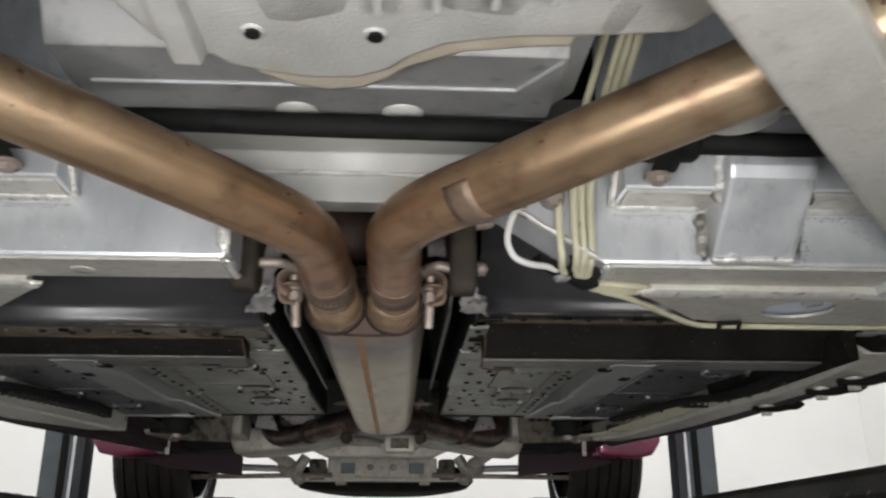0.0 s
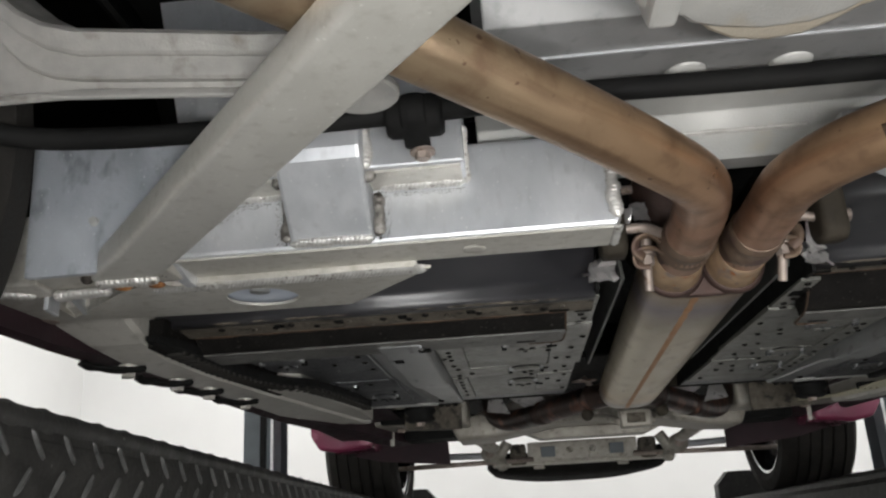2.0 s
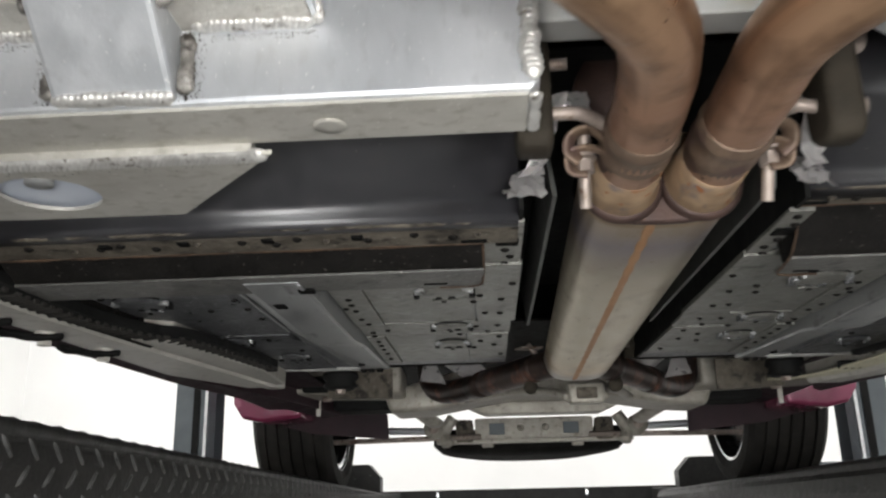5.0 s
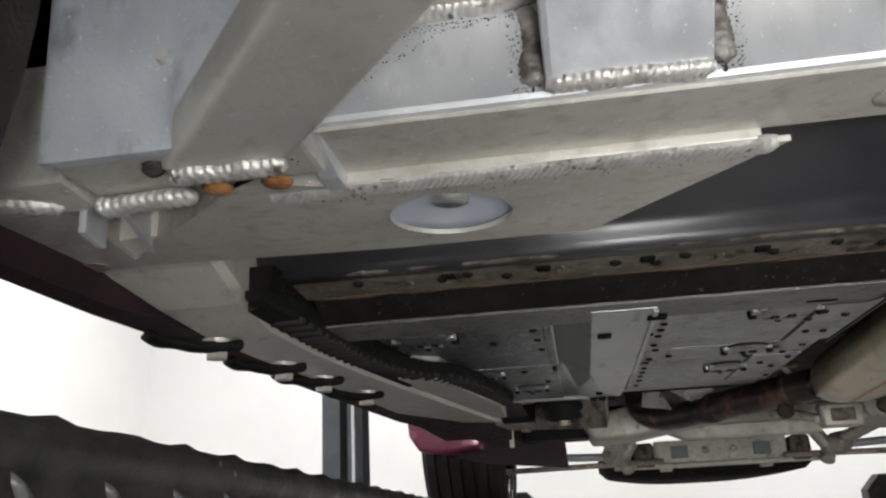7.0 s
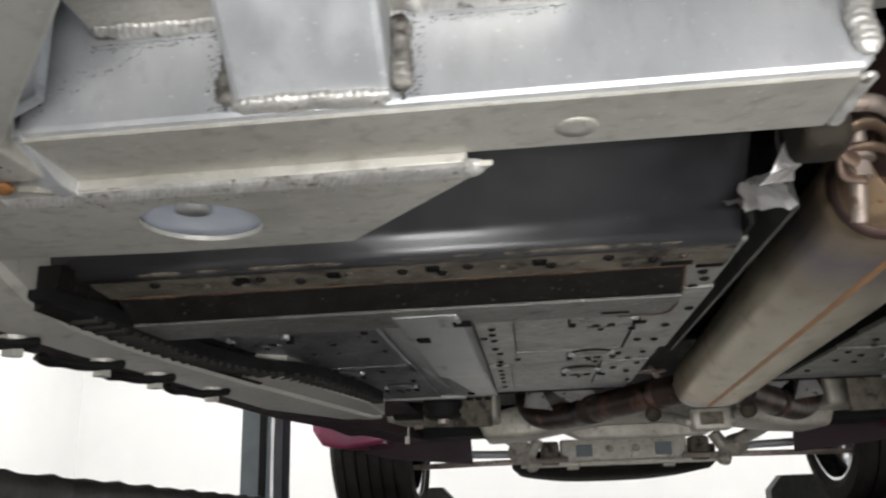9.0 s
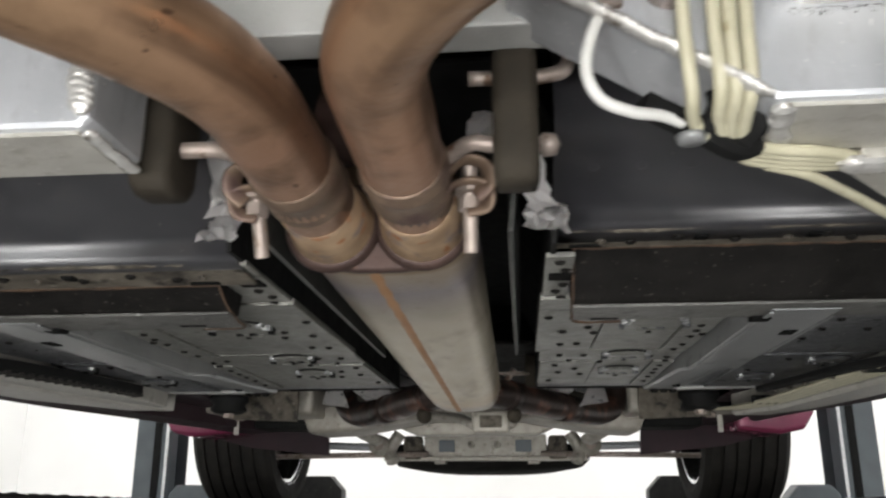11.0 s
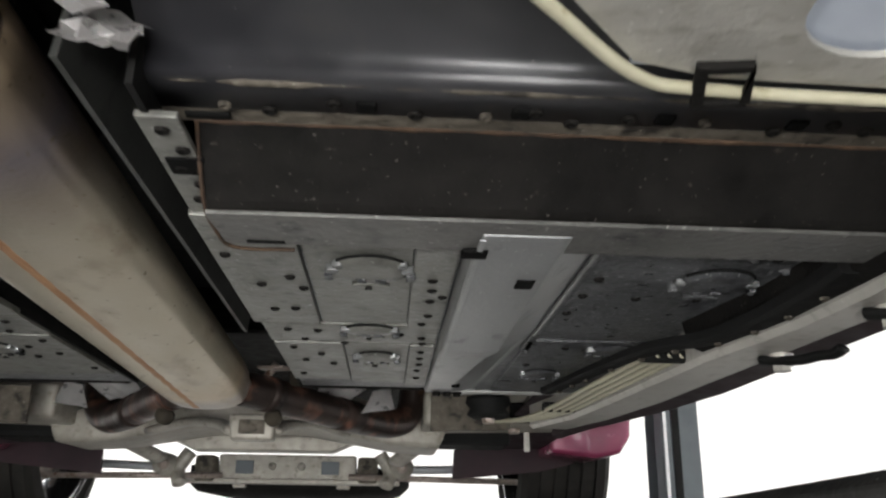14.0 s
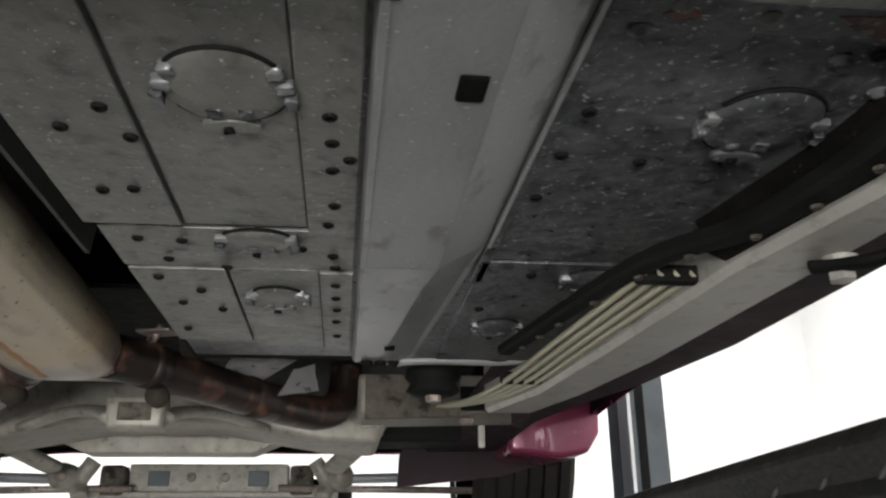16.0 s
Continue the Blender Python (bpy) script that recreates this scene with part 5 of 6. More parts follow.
# ---- lower control arms ----
for s in (-1, 1):
    arm = thing("control_arm", (s * 0.5, 0.69, 1.82), "ribbed cast aluminium control arm", "control arm", "control arms")
    ab = bmesh.new()
    rows = []
    for x, z0, z1, z2, z3 in ((0.345, 1.779, 1.798, 1.817, 1.838), (0.42, 1.785, 1.804, 1.826, 1.846), (0.50, 1.793, 1.812, 1.835, 1.857), (0.57, 1.799, 1.819, 1.842, 1.866), (0.60, 1.800, 1.825, 1.852, 1.875), (0.625, 1.800, 1.838, 1.868, 1.890), (0.648, 1.800, 1.862, 1.890, 1.912), (0.668, 1.802, 1.892, 1.918, 1.935)):
        prof = ((0.74, z0 + 0.024), (0.708, z0 + 0.004), (0.703, z0 + 0.002), (0.699, z0 + 0.0035), (0.700, z0 + 0.0085), (0.706, z0 + 0.0125), (0.704, z1 - 0.002), (0.697, z1 - 0.003), (0.694, z1 - 0.001), (0.693, z1 + 0.002), (0.690, z2 - 0.008), (0.687, z2 - 0.008), (0.684, z2 - 0.006), (0.676, z3 - 0.016), (0.680, z3 - 0.010), (0.74, z3 + 0.02))
        rows.append([ab.verts.new((s * x, y, z)) for y, z in prof])
    for r0, r1 in zip(rows, rows[1:]):
        for i in range(15):
            ab.faces.new((r0[i], r0[i + 1], r1[i + 1], r1[i]))
    ab.faces.new(rows[0])
    ab.faces.new(rows[-1])
    part("casting", ab, ALU_ARM, arm, "ribbed casting")
    part("ridge", tube([(s * 0.36, 0.7015, 1.7835), (s * 0.50, 0.7015, 1.796), (s * 0.585, 0.7015, 1.803), (s * 0.606, 0.7015, 1.806)], 0.0028, 8), ALU_ARM, arm, "raised lower ridge", True)
    part("bush_plate", lathe([(-0.001, 0.0), (-0.001, 0.030), (0.001, 0.032), (0.006, 0.032), (0.006, 0.0)], (s * 0.328, 0.700, 1.776), "z", 30), ALU_ARM, arm, "round bush plate")
    part("bush", lathe([(-0.02, 0.0), (-0.02, 0.017), (0.02, 0.017), (0.02, 0.0)], (s * 0.328, 0.700, 1.80), "z", 20), RUBBER, arm, "rubber bush", True)
    part("tie_rod_end", lathe([(-0.03, 0.0), (-0.03, 0.012), (0.02, 0.016), (0.02, 0.0)], (s * 0.69, 0.66, 1.83), "z", 18), STEEL, arm, "", True)

# ---- gearbox casing above the exhaust ----
gear = thing("gearbox", (0.06, 0.4, 1.77), "pale cast aluminium gearbox casing with an oily lower edge", "gearbox")


def casing():
    """Stepped casting: a rounded pan with ribs and bosses, narrowing to the rear."""
    b = bmesh.new()
    rings = []
    for y, xa, xb, z in ((-0.10, -0.17, 0.28, 1.80), (0.20, -0.17, 0.30, 1.79), (0.40, -0.165, 0.30, 1.782), (0.52, -0.15, 0.28, 1.778), (0.575, -0.12, 0.25, 1.780), (0.60, -0.09, 0.20, 1.80), (0.605, -0.08, 0.18, 1.92)):
        ring = []
        for k in range(15):
            u = k / 14
            x = xa + (xb - xa) * u
            edge = max(0.0, abs(u - 0.5) * 2 - 0.72) / 0.28
            ring.append(b.verts.new((x, y + 0.012 * math.sin(u * 9), z + 0.05 * edge ** 2 + 0.004 * math.sin(u * 21 + y * 30))))
        rings.append(ring)
    for r0, r1 in zip(rings, rings[1:]):
        for i in range(14):
            b.faces.new((r0[i], r0[i + 1], r1[i + 1], r1[i]))
    return b


case = part("casing", casing(), ALU_CAST, gear, "pale cast casing", True)
lip = [(-0.085, 0.600), (-0.066, 0.648), (-0.052, 0.668), (-0.028, 0.686), (0.0, 0.692), (0.026, 0.687), (0.045, 0.672), (0.060, 0.655), (0.099, 0.632), (0.14, 0.624), (0.177, 0.620), (0.180, 0.58), (0.17, 0.52), (-0.08, 0.52)]
rim_line = [(-0.135, 0.50), (-0.128, 0.575), (-0.112, 0.615), (-0.098, 0.632), (-0.078, 0.634), (-0.070, 0.645), (-0.045, 0.655), (-0.012, 0.662), (0.022, 0.660), (0.045, 0.648), (0.062, 0.628), (0.085, 0.611), (0.13, 0.600), (0.17, 0.597), (0.215, 0.592), (0.244, 0.588), (0.258, 0.568), (0.27, 0.50)]
part("lower_lip", plate(lip, 1.786, 1.83, (), 0.008), CAST_TAN, gear, "tan oily rear lip", True)
part("pan", plate(rim_line, 1.7795, 1.80, (), 0.006), ALU_CAST, gear, "pale cast pan", True)
for x in (-0.045, 0.037):
    boss = part("boss", lathe([(0.02, 0.0), (0.02, 0.012), (-0.002, 0.0085), (-0.003, 0.007), (-0.003, 0.0)], (x, 0.599, 1.781), "z", 20), ALU_CAST, gear, "", True)
    part("bolt", lathe([(0.0, 0.0), (0.0, 0.0055), (-0.003, 0.0055), (-0.003, 0.0)], (x, 0.5985, 1.7785), "z", 8), BLACK, boss, "dark socket bolt")
for k in range(6):
    x = 0.04 + 0.036 * k
    part("rib", box(x - 0.003, x + 0.003, 0.30, 0.56 - 0.006 * k, 1.765, 1.80, 0.002), ALU_CAST, gear, "cast rib")
for y, x0, x1, z in ((0.515, -0.10, 0.235, 1.7775), (0.455, -0.115, 0.24, 1.7765), (0.405, -0.12, 0.25, 1.7755)):
    ledge = smooth_line([(x0, y - 0.02, z + 0.006), (x0 + 0.05, y - 0.004, z), ((x0 + x1) / 2 - 0.03, y + 0.012, z), (x1 - 0.09, y + 0.002, z), (x1, y - 0.03, z + 0.006)], 8)
    part("ledge", sweep(ledge, [(-0.010, 0.004), (-0.006, -0.001), (0.001, -0.0032), (0.006, -0.001), (0.008, 0.004)]), ALU_CAST, gear, "cast ledge", True)
part("lug", prism([(-0.112, 1.80), (-0.104, 1.770), (-0.084, 1.770), (-0.076, 1.80)], "y", 0.54, 0.632, 0.004), ALU_CAST, gear, "cast lug")
part("vent_pipe", tube([(-0.24, 0.55, 2.0), (-0.235, 0.60, 1.93), (-0.215, 0.68, 1.875), (-0.205, 0.70, 1.85)], 0.005, 10), STEEL, gear, "thin grey breather pipe", True)

# ---- exhaust ----
exhaust = thing("exhaust_system", (0.01, 1.0, 1.66), "heat-tinted twin-pipe exhaust hanging in rubber under the car", "exhaust system")
R = 0.0272
LEFT = [(-0.632, 0.356, 1.822), (-0.52, 0.391, 1.795), (-0.432, 0.45, 1.779), (-0.343, 0.527, 1.765), (-0.253, 0.602, 1.749), (-0.166, 0.68, 1.736), (-0.092, 0.751, 1.725), (-0.042, 0.814, 1.721), (-0.026, 0.867, 1.721), (-0.022, 0.92, 1.717), (-0.021, 0.985, 1.714), (-0.021, 1.085, 1.712)]
RIGHT = [(0.619, 0.362, 1.83), (0.529, 0.411, 1.803), (0.449, 0.475, 1.782), (0.367, 0.533, 1.765), (0.287, 0.592, 1.75), (0.207, 0.654, 1.736), (0.133, 0.721, 1.726), (0.080, 0.783, 1.725), (0.053, 0.838, 1.722), (0.050, 0.90, 1.718), (0.050, 0.97, 1.715), (0.050, 1.085, 1.712)]
for line in (LEFT, RIGHT):
    p = part("front_pipe", tube(line, R, 28, 10), PIPE, exhaust, "bronze-brown heat-tinted steel pipe", True)
    x = line[-1][0]
    part("collar", lathe([(-0.022, R - 0.001), (-0.018, R + 0.0004), (-0.012, R + 0.0010), (-0.008, R + 0.0026), (-0.003, R + 0.0014), (0.004, R + 0.0007), (0.018, R + 0.0008), (0.024, R + 0.0026), (0.029, R + 0.0008), (0.060, R + 0.0005), (0.066, R - 0.002)], (x, 0.972, 1.7148), "y", 32), COLLAR, p, "purple-brown clamp collar", True)
    part("spigot", lathe([(0.0, R - 0.003), (0.0, R + 0.0015), (0.045, R + 0.003), (0.055, R + 0.009), (0.062, R + 0.009), (0.062, R - 0.003)], (x, 1.022, 1.7135), "y", 32), SPIGOT, p, "tan spigot at the flange", True)
arc = [math.radians(q) for q in range(186, 300, 8)]
part("tape_mark", sweep(smooth_line(RIGHT, 10)[61:65], [((R + 0.0005) * math.cos(q), (R + 0.0005) * math.sin(q)) for q in arc] + [((R - 0.001) * math.cos(q), (R - 0.001) * math.sin(q)) for q in arc[::-1]]), COLLAR, exhaust, "dark scorched patch on the pipe", True)


def oval_can(y0, y1):
    """A flattened can in two pressed shells, tilting down and narrowing to the rear."""
    b = bmesh.new()
    rings = []
    for u, k, h in ((0.0, 1.0, 1.0), (0.03, 1.0, 1.0), (0.09, 1.0, 1.0), (0.2, 1.0, 1.0), (0.4, 1.0, 1.0), (0.6, 1.0, 1.0), (0.8, 1.0, 1.0), (0.93, 1.0, 1.0), (0.962, 0.975, 0.95), (0.985, 0.88, 0.80), (1.0, 0.74, 0.62)):
        rx, cx, cz = MRX - 0.010 * u, MX + 0.006 * u, MZ - 0.037 * u
        ring = []
        for i in range(48):
            a = i * math.tau / 48
            c, n = math.cos(a), math.sin(a)
            lip = 0.0025 if abs(n) < 0.07 else 0.0
            ring.append(b.verts.new((cx + (k * rx + lip) * math.copysign(abs(c) ** 0.62, c), y0 + (y1 - y0) * u, cz + h * MRZ * math.copysign(abs(n) ** 0.8, n))))
        rings.append(ring)
    for r0, r1 in zip(rings, rings[1:]):
        for i in range(48):
            b.faces.new((r0[i], r0[(i + 1) % 48], r1[(i + 1) % 48], r1[i]))
    b.faces.new(rings[0])
    b.faces.new(rings[-1])
    return b


MX, MZ, MRX, MRZ = 0.0165, 1.7235, 0.071, 0.042
can = part("muffler", oval_can(1.088, 2.0), MUFFLER, exhaust, "long oval steel muffler with a rusty seam", True)
seam_line = [Vector((MX - 0.009 + 0.006 * u, 1.10 + 0.84 * u, MZ - MRZ + 0.0008 - 0.037 * (0.013 + 0.92 * u))) for u in (k / 40 for k in range(41))]
part("seam", sweep(seam_line, disc(0.0055, 8, 0.0016), None, lambda u: 0.8 + 0.35 * math.sin(u * 61) ** 2), SEAM, can, "rusty lengthwise seam")
# figure-of-eight front flange
outer = []
for k in range(48):
    a = k * math.tau / 48
    outer.append((MX - 0.001 + 0.072 * math.copysign(abs(math.cos(a)) ** 0.7, math.cos(a)), 1.716 + 0.036 * math.copysign(abs(math.sin(a)) ** 0.85, math.sin(a)) + 0.004 * math.cos(2 * a)))
part("front_flange", prism(outer, "y", 1.080, 1.092, 0.004), MAUVE, exhaust, "mauve-brown scalloped flange", True)
for x in (-0.021, 0.050):
    part("flange_rim", lathe([(0.0, R + 0.001), (0.002, R + 0.008), (0.008, R + 0.0105), (0.014, R + 0.008), (0.014, R + 0.001)], (x, 1.071, 1.7125), "y", 32), MAUVE, exhaust, "rolled rim round the pipe", True)
for s, cx in ((-1, -0.061), (1, 0.090)):
    lug = part("clamp_lug", tube([(cx - s * 0.018, 0.985, 1.712), (cx - s * 0.004, 0.990, 1.728), (cx + s * 0.010, 0.994, 1.726), (cx + s * 0.013, 1.000, 1.716), (cx + s * 0.004, 1.004, 1.708)], 0.009, 12, ry=0.0035), COLLAR, exhaust, "rolled clamp lug", True)
    part("bolt", sweep([Vector((cx, 1.004, 1.732)).lerp(Vector((cx - s * 0.001, 1.030, 1.675)), j / 60) for j in range(61)], disc(0.0056, 12), None, lambda u: 1.0 - 0.16 * (int(u * 60 + 0.5) % 2) * (u > 0.5)), STEEL, lug, "threaded clamp bolt", True)
    part("nut", lathe([(0.0, 0.0), (0.0, 0.0085), (-0.009, 0.0085), (-0.009, 0.0)], (cx, 1.014, 1.709), "z", 6), STEEL, lug, "steel nut")
    part("washer", lathe([(0.0, 0.0), (0.0, 0.011), (-0.003, 0.011), (-0.003, 0.0)], (cx, 1.012, 1.714), "z", 18), STEEL, lug)
    part("band", tube([(cx - s * 0.022, 0.99, 1.702), (cx - s * 0.006, 1.0, 1.716), (cx + s * 0.011, 1.004, 1.715), (cx + s * 0.012, 1.01, 1.703), (cx - s * 0.002, 1.012, 1.700)], 0.008, 10, ry=0.003), COLLAR, lug, "", True)
    rod_end = (-0.080, 0.951, 1.725) if s < 0 else (0.108, 0.957, 1.724)
    part("hanger_rod", tube([(cx - s * 0.034, 0.985, 1.712), (cx - s * 0.014, 0.972, 1.722), (cx + s * 0.004, 0.958, 1.726), rod_end, (rod_end[0] + s * 0.030, rod_end[1] + 0.002, rod_end[2])], 0.0055, 12), STEEL, exhaust, "bent steel hanger rod", True)
    hx = -0.105 if s < 0 else 0.122
    hang = part("rubber_hanger", prism([(0.932, 1.698), (0.945, 1.692), (0.968, 1.694), (0.980, 1.706), (0.982, 1.775), (0.970, 1.790), (0.944, 1.790), (0.932, 1.778)], "x", hx - 0.014, hx + 0.014, 0.008), RUBBER, exhaust, "brown rubber exhaust hanger", True)
    part("rod_stop", lathe([(0.0, 0.0), (s * 0.0, 0.008), (s * 0.009, 0.007), (s * 0.012, 0.0)], (hx + s * 0.016, 0.960, 1.724), "x", 14), STEEL, hang, "", True)
    part("upper_rod", tube([(hx - s * 0.03, 0.968, 1.776), (hx + s * 0.02, 0.968, 1.776), (hx + s * 0.036, 0.972, 1.79), (hx + s * 0.036, 0.975, 1.85)], 0.0050, 12), STEEL, exhaust, "pale hanger rod to the floor", True)

shaft = thing("propeller_shaft", (0.0, 1.4, 1.825), "dark propeller shaft with a rust-brown coupling", "propeller shaft")
part("tube", tube([(-0.004, 1.13, 1.828), (0.0, 1.40, 1.825)], 0.028, 24), UNDERSEAL, shaft, "", True)
part("coupling", lathe([(0.0, 0.0), (0.0, 0.046), (0.022, 0.048), (0.026, 0.036), (0.026, 0.0)], (-0.004, 1.120, 1.830), "y", 28), MAUVE, shaft, "rusty coupling flange", True)

# twin tail pipes leaving the muffler
TX = MX + 0.006
part("outlet", prism([(TX - 0.050, 1.662), (TX + 0.050, 1.662), (TX + 0.044, 1.712), (TX - 0.044, 1.712)], "y", 1.985, 2.05, 0.012), STEEL, exhaust, "flattened steel outlet", True)
for s in (-1, 1):
    tp = part("tail_pipe", tube([(TX + s * 0.035, 2.01, 1.688), (TX + s * 0.075, 2.06, 1.686), (TX + s * 0.145, 2.175, 1.682), (TX + s * 0.215, 2.30, 1.679), (TX + s * 0.272, 2.39, 1.682), (TX + s * 0.308, 2.43, 1.705), (TX + s * 0.318, 2.44, 1.76), (TX + s * 0.32, 2.44, 1.86)], 0.0275, 24, 8), PIPE_DARK, exhaust, "sooty red-brown tail pipe", True)
    part("pipe_clamp", tube([(TX + s * 0.068, 2.049, 1.6865), (TX + s * 0.082, 2.071, 1.6855)], 0.0286, 24), PIPE_DARK, tp, "rusty pipe clamp", True)
    part("pipe_sleeve", tube([(TX + s * 0.175, 2.228, 1.6808), (TX + s * 0.205, 2.282, 1.6795)], 0.0292, 24), PIPE_DARK, tp, "dark sleeve on the pipe", True)
    part("pipe_end", lathe([(0.0, 0.0), (0.0, 0.014), (0.016, 0.014), (0.016, 0.0)], (TX + s * 0.085, 2.06, 1.650), "y", 16), RUBBER, tp, "", True)
    part("clamp_bolt", tube([(TX + s * 0.070, 2.05, 1.710), (TX + s * 0.088, 2.04, 1.732)], 0.006, 8), STEEL, tp, "", True)
    part("clamp_plate", plate([(TX + s * 0.058, 2.03), (TX + s * 0.10, 2.02), (TX + s * 0.115, 2.045), (TX + s * 0.07, 2.06)], 1.722, 1.726, (), 0.001), STEEL, tp, "rusty clamp plate")

# crinkled foil patches beside the hangers
rnd = random.Random(12)


def foil(points, nu, nv, ruck):
    """A rucked sheet of foil between four corners."""
    b = bmesh.new()
    a, c, d, e = (Vector(p) for p in points)
    grid = []
    for i in range(nu + 1):
        row = []
        for j in range(nv + 1):
            u, v = i / nu, j / nv
            p = a * (1 - u) * (1 - v) + c * u * (1 - v) + d * u * v + e * (1 - u) * v
            row.append(b.verts.new(p + Vector([rnd.uniform(-ruck, ruck) for _ in range(3)])))
        grid.append(row)
    for i in range(nu):
        for j in range(nv):
            b.faces.new((grid[i][j], grid[i + 1][j], grid[i + 1][j + 1], grid[i][j + 1]))
    bmesh.ops.solidify(b, geom=b.faces[:], thickness=0.001)
    return b


for s in (-1, 1):
    o = 0.0 if s > 0 else 0.038
    sh = thing("heat_foil", (s * (0.13 - o), 1.05, 1.70), "torn crinkled silver heat foil", "heat foil", "foil patches")
    part("foil", foil([(s * (0.126 - o), 1.055, 1.698), (s * (0.160 - o), 1.06, 1.698), (s * (0.160 - o), 1.088, 1.726), (s * (0.130 - o), 1.084, 1.738)], 6, 6, 0.003), FOIL, sh)
    part("foil", foil([(s * (0.112 - o), 0.99, 1.762), (s * (0.130 - o), 0.995, 1.760), (s * (0.150 - o), 1.055, 1.715), (s * (0.130 - o), 1.05, 1.712)], 3, 9, 0.003), FOIL, sh)
    part("foil", foil([(s * (0.088 - o), 1.02, 1.756), (s * (0.108 - o), 1.02, 1.756), (s * (0.108 - o), 1.035, 1.782), (s * (0.090 - o), 1.035, 1.785)], 4, 4, 0.002), FOIL, sh)
    if s < 0:
        part("foil", foil([(-0.128, 1.10, 1.716), (-0.104, 1.095, 1.712), (-0.106, 1.115, 1.732), (-0.128, 1.12, 1.736)], 5, 5, 0.003), FOIL, sh)

# ---- brake lines ----
lines = thing("brake_lines", (0.22, 0.9, 1.70), "bundle of cream-coated brake lines clipped to the subframe", "brake lines")
for k, o in enumerate((0.0, 0.0150, 0.0228, 0.0310)):
    part("line", tube([(0.246 + o, 0.62, 1.95), (0.238 + o, 0.74, 1.89), (0.226 + o, 0.825, 1.83), (0.210 + o, 0.850, 1.785), (0.207 + o, 0.852, 1.745), (0.210 + o * 0.95, 0.860, 1.710),
                       (0.216 + o * 0.8, 0.884, 1.700), (0.234 + o * 0.4, 0.900 + 0.0055 * k, 1.6965 - 0.0004 * k), (0.264, 0.911 + 0.0045 * k, 1.6955 - 0.0008 * k), (0.292, 0.919 + 0.004 * k, 1.6960 - 0.001 * k), (0.326, 0.940 + 0.002 * k, 1.6990), (0.36, 0.96, 1.699)], 0.0037, 12, 8), CREAM, lines, "cream plastic-coated line", True)
part("edge_line", tube([(0.262, 0.926, 1.6925), (0.288, 0.936, 1.6895), (0.322, 0.968, 1.6885), (0.352, 0.998, 1.687), (0.40, 1.046, 1.687), (0.44, 1.058, 1.688), (0.55, 1.063, 1.689), (0.66, 1.066, 1.690), (0.76, 1.068, 1.692)], 0.0034, 10, 8), CREAM, lines, "cream line along the plate's edge", True)
clip = part("line_clip", sweep(smooth_line([(0.188, 0.882, 1.712), (0.204, 0.888, 1.706), (0.222, 0.895, 1.700), (0.240, 0.902, 1.693), (0.252, 0.903, 1.696)], 6), [(-0.008, -0.003), (-0.004, -0.0055), (0.004, -0.0055), (0.008, -0.003), (0.008, 0.004), (-0.008, 0.004)]), BLACK, lines, "black plastic line clip")
part("clip_button", lathe([(0.0, 0.0), (0.0, 0.0085), (-0.004, 0.007), (-0.004, 0.0)], (0.2145, 0.8905, 1.6965), "z", 18), RAIL, clip, "pale button", True)
part("clip_tooth", tube([(0.222, 0.888, 1.699), (0.226, 0.878, 1.707), (0.225, 0.876, 1.715)], 0.005, 8), BLACK, clip)
part("clip_tooth", tube([(0.244, 0.896, 1.694), (0.249, 0.888, 1.700), (0.248, 0.885, 1.707)], 0.005, 8), BLACK, clip)
part("hose", tube([(0.172, 0.858, 1.765), (0.162, 0.862, 1.742), (0.159, 0.866, 1.724), (0.166, 0.870, 1.710), (0.182, 0.874, 1.704), (0.198, 0.880, 1.704), (0.210, 0.886, 1.702)], 0.0033, 12, 8), WHITE_HOSE, lines, "white looped hose", True)
part("hose_end", tube([(0.173, 0.857, 1.772), (0.172, 0.859, 1.757)], 0.0065, 12), STEEL, lines, "crimped hose end", True)
fit_ob = part("union", lathe([(-0.012, 0.0), (-0.012, 0.010), (0.006, 0.013), (0.006, 0.0)], (0.203, 0.856, 1.768), "y", 16), STEEL, lines, "rusty brass union", True)
part("union_nut", lathe([(-0.018, 0.0), (-0.018, 0.008), (-0.010, 0.008), (-0.010, 0.0)], (0.200, 0.850, 1.757), "y", 6), STEEL, fit_ob)
sq = part("edge_clip", prism([(0.424, 1.033), (0.450, 1.029), (0.452, 1.034), (0.431, 1.038), (0.439, 1.065), (0.434, 1.071)], "z", 1.6835, 1.688, 0.001), UNDERSEAL, lines, "square spring clip on the plate's edge")
part("clip_side", prism([(0.452, 1.034), (0.450, 1.029), (0.461, 1.062), (0.456, 1.064)], "z", 1.6835, 1.688, 0.001), UNDERSEAL, sq)
part("clip_side", prism([(0.434, 1.071), (0.439, 1.065), (0.456, 1.062), (0.461, 1.067)], "z", 1.6835, 1.688, 0.001), UNDERSEAL, sq)

# lines along the sill to the rear
rear_lines = thing("sill_lines", (0.56, 1.8, 1.67), "cream brake and fuel lines running along the sill", "brake lines")
for k in range(4):
    o = 0.0135 * k
    part("line", tube([(0.613 - o, 1.605, 1.671), (0.610 - o, 1.64, 1.669), (0.594 - o, 1.82, 1.667), (0.578 - o, 2.03, 1.666), (0.545 - o * 0.7, 2.18, 1.670), (0.500 - o * 0.4, 2.30, 1.680)], 0.0034, 10, 8), CREAM, rear_lines, "cream plastic-coated line", True)
for y, x in ((2.03, 0.560), (1.612, 0.594)):
    part("line_holder", box(x - 0.027, x + 0.027, y - 0.007, y + 0.007, 1.6635, 1.679, 0.004), BLACK, rear_lines, "black line holder")

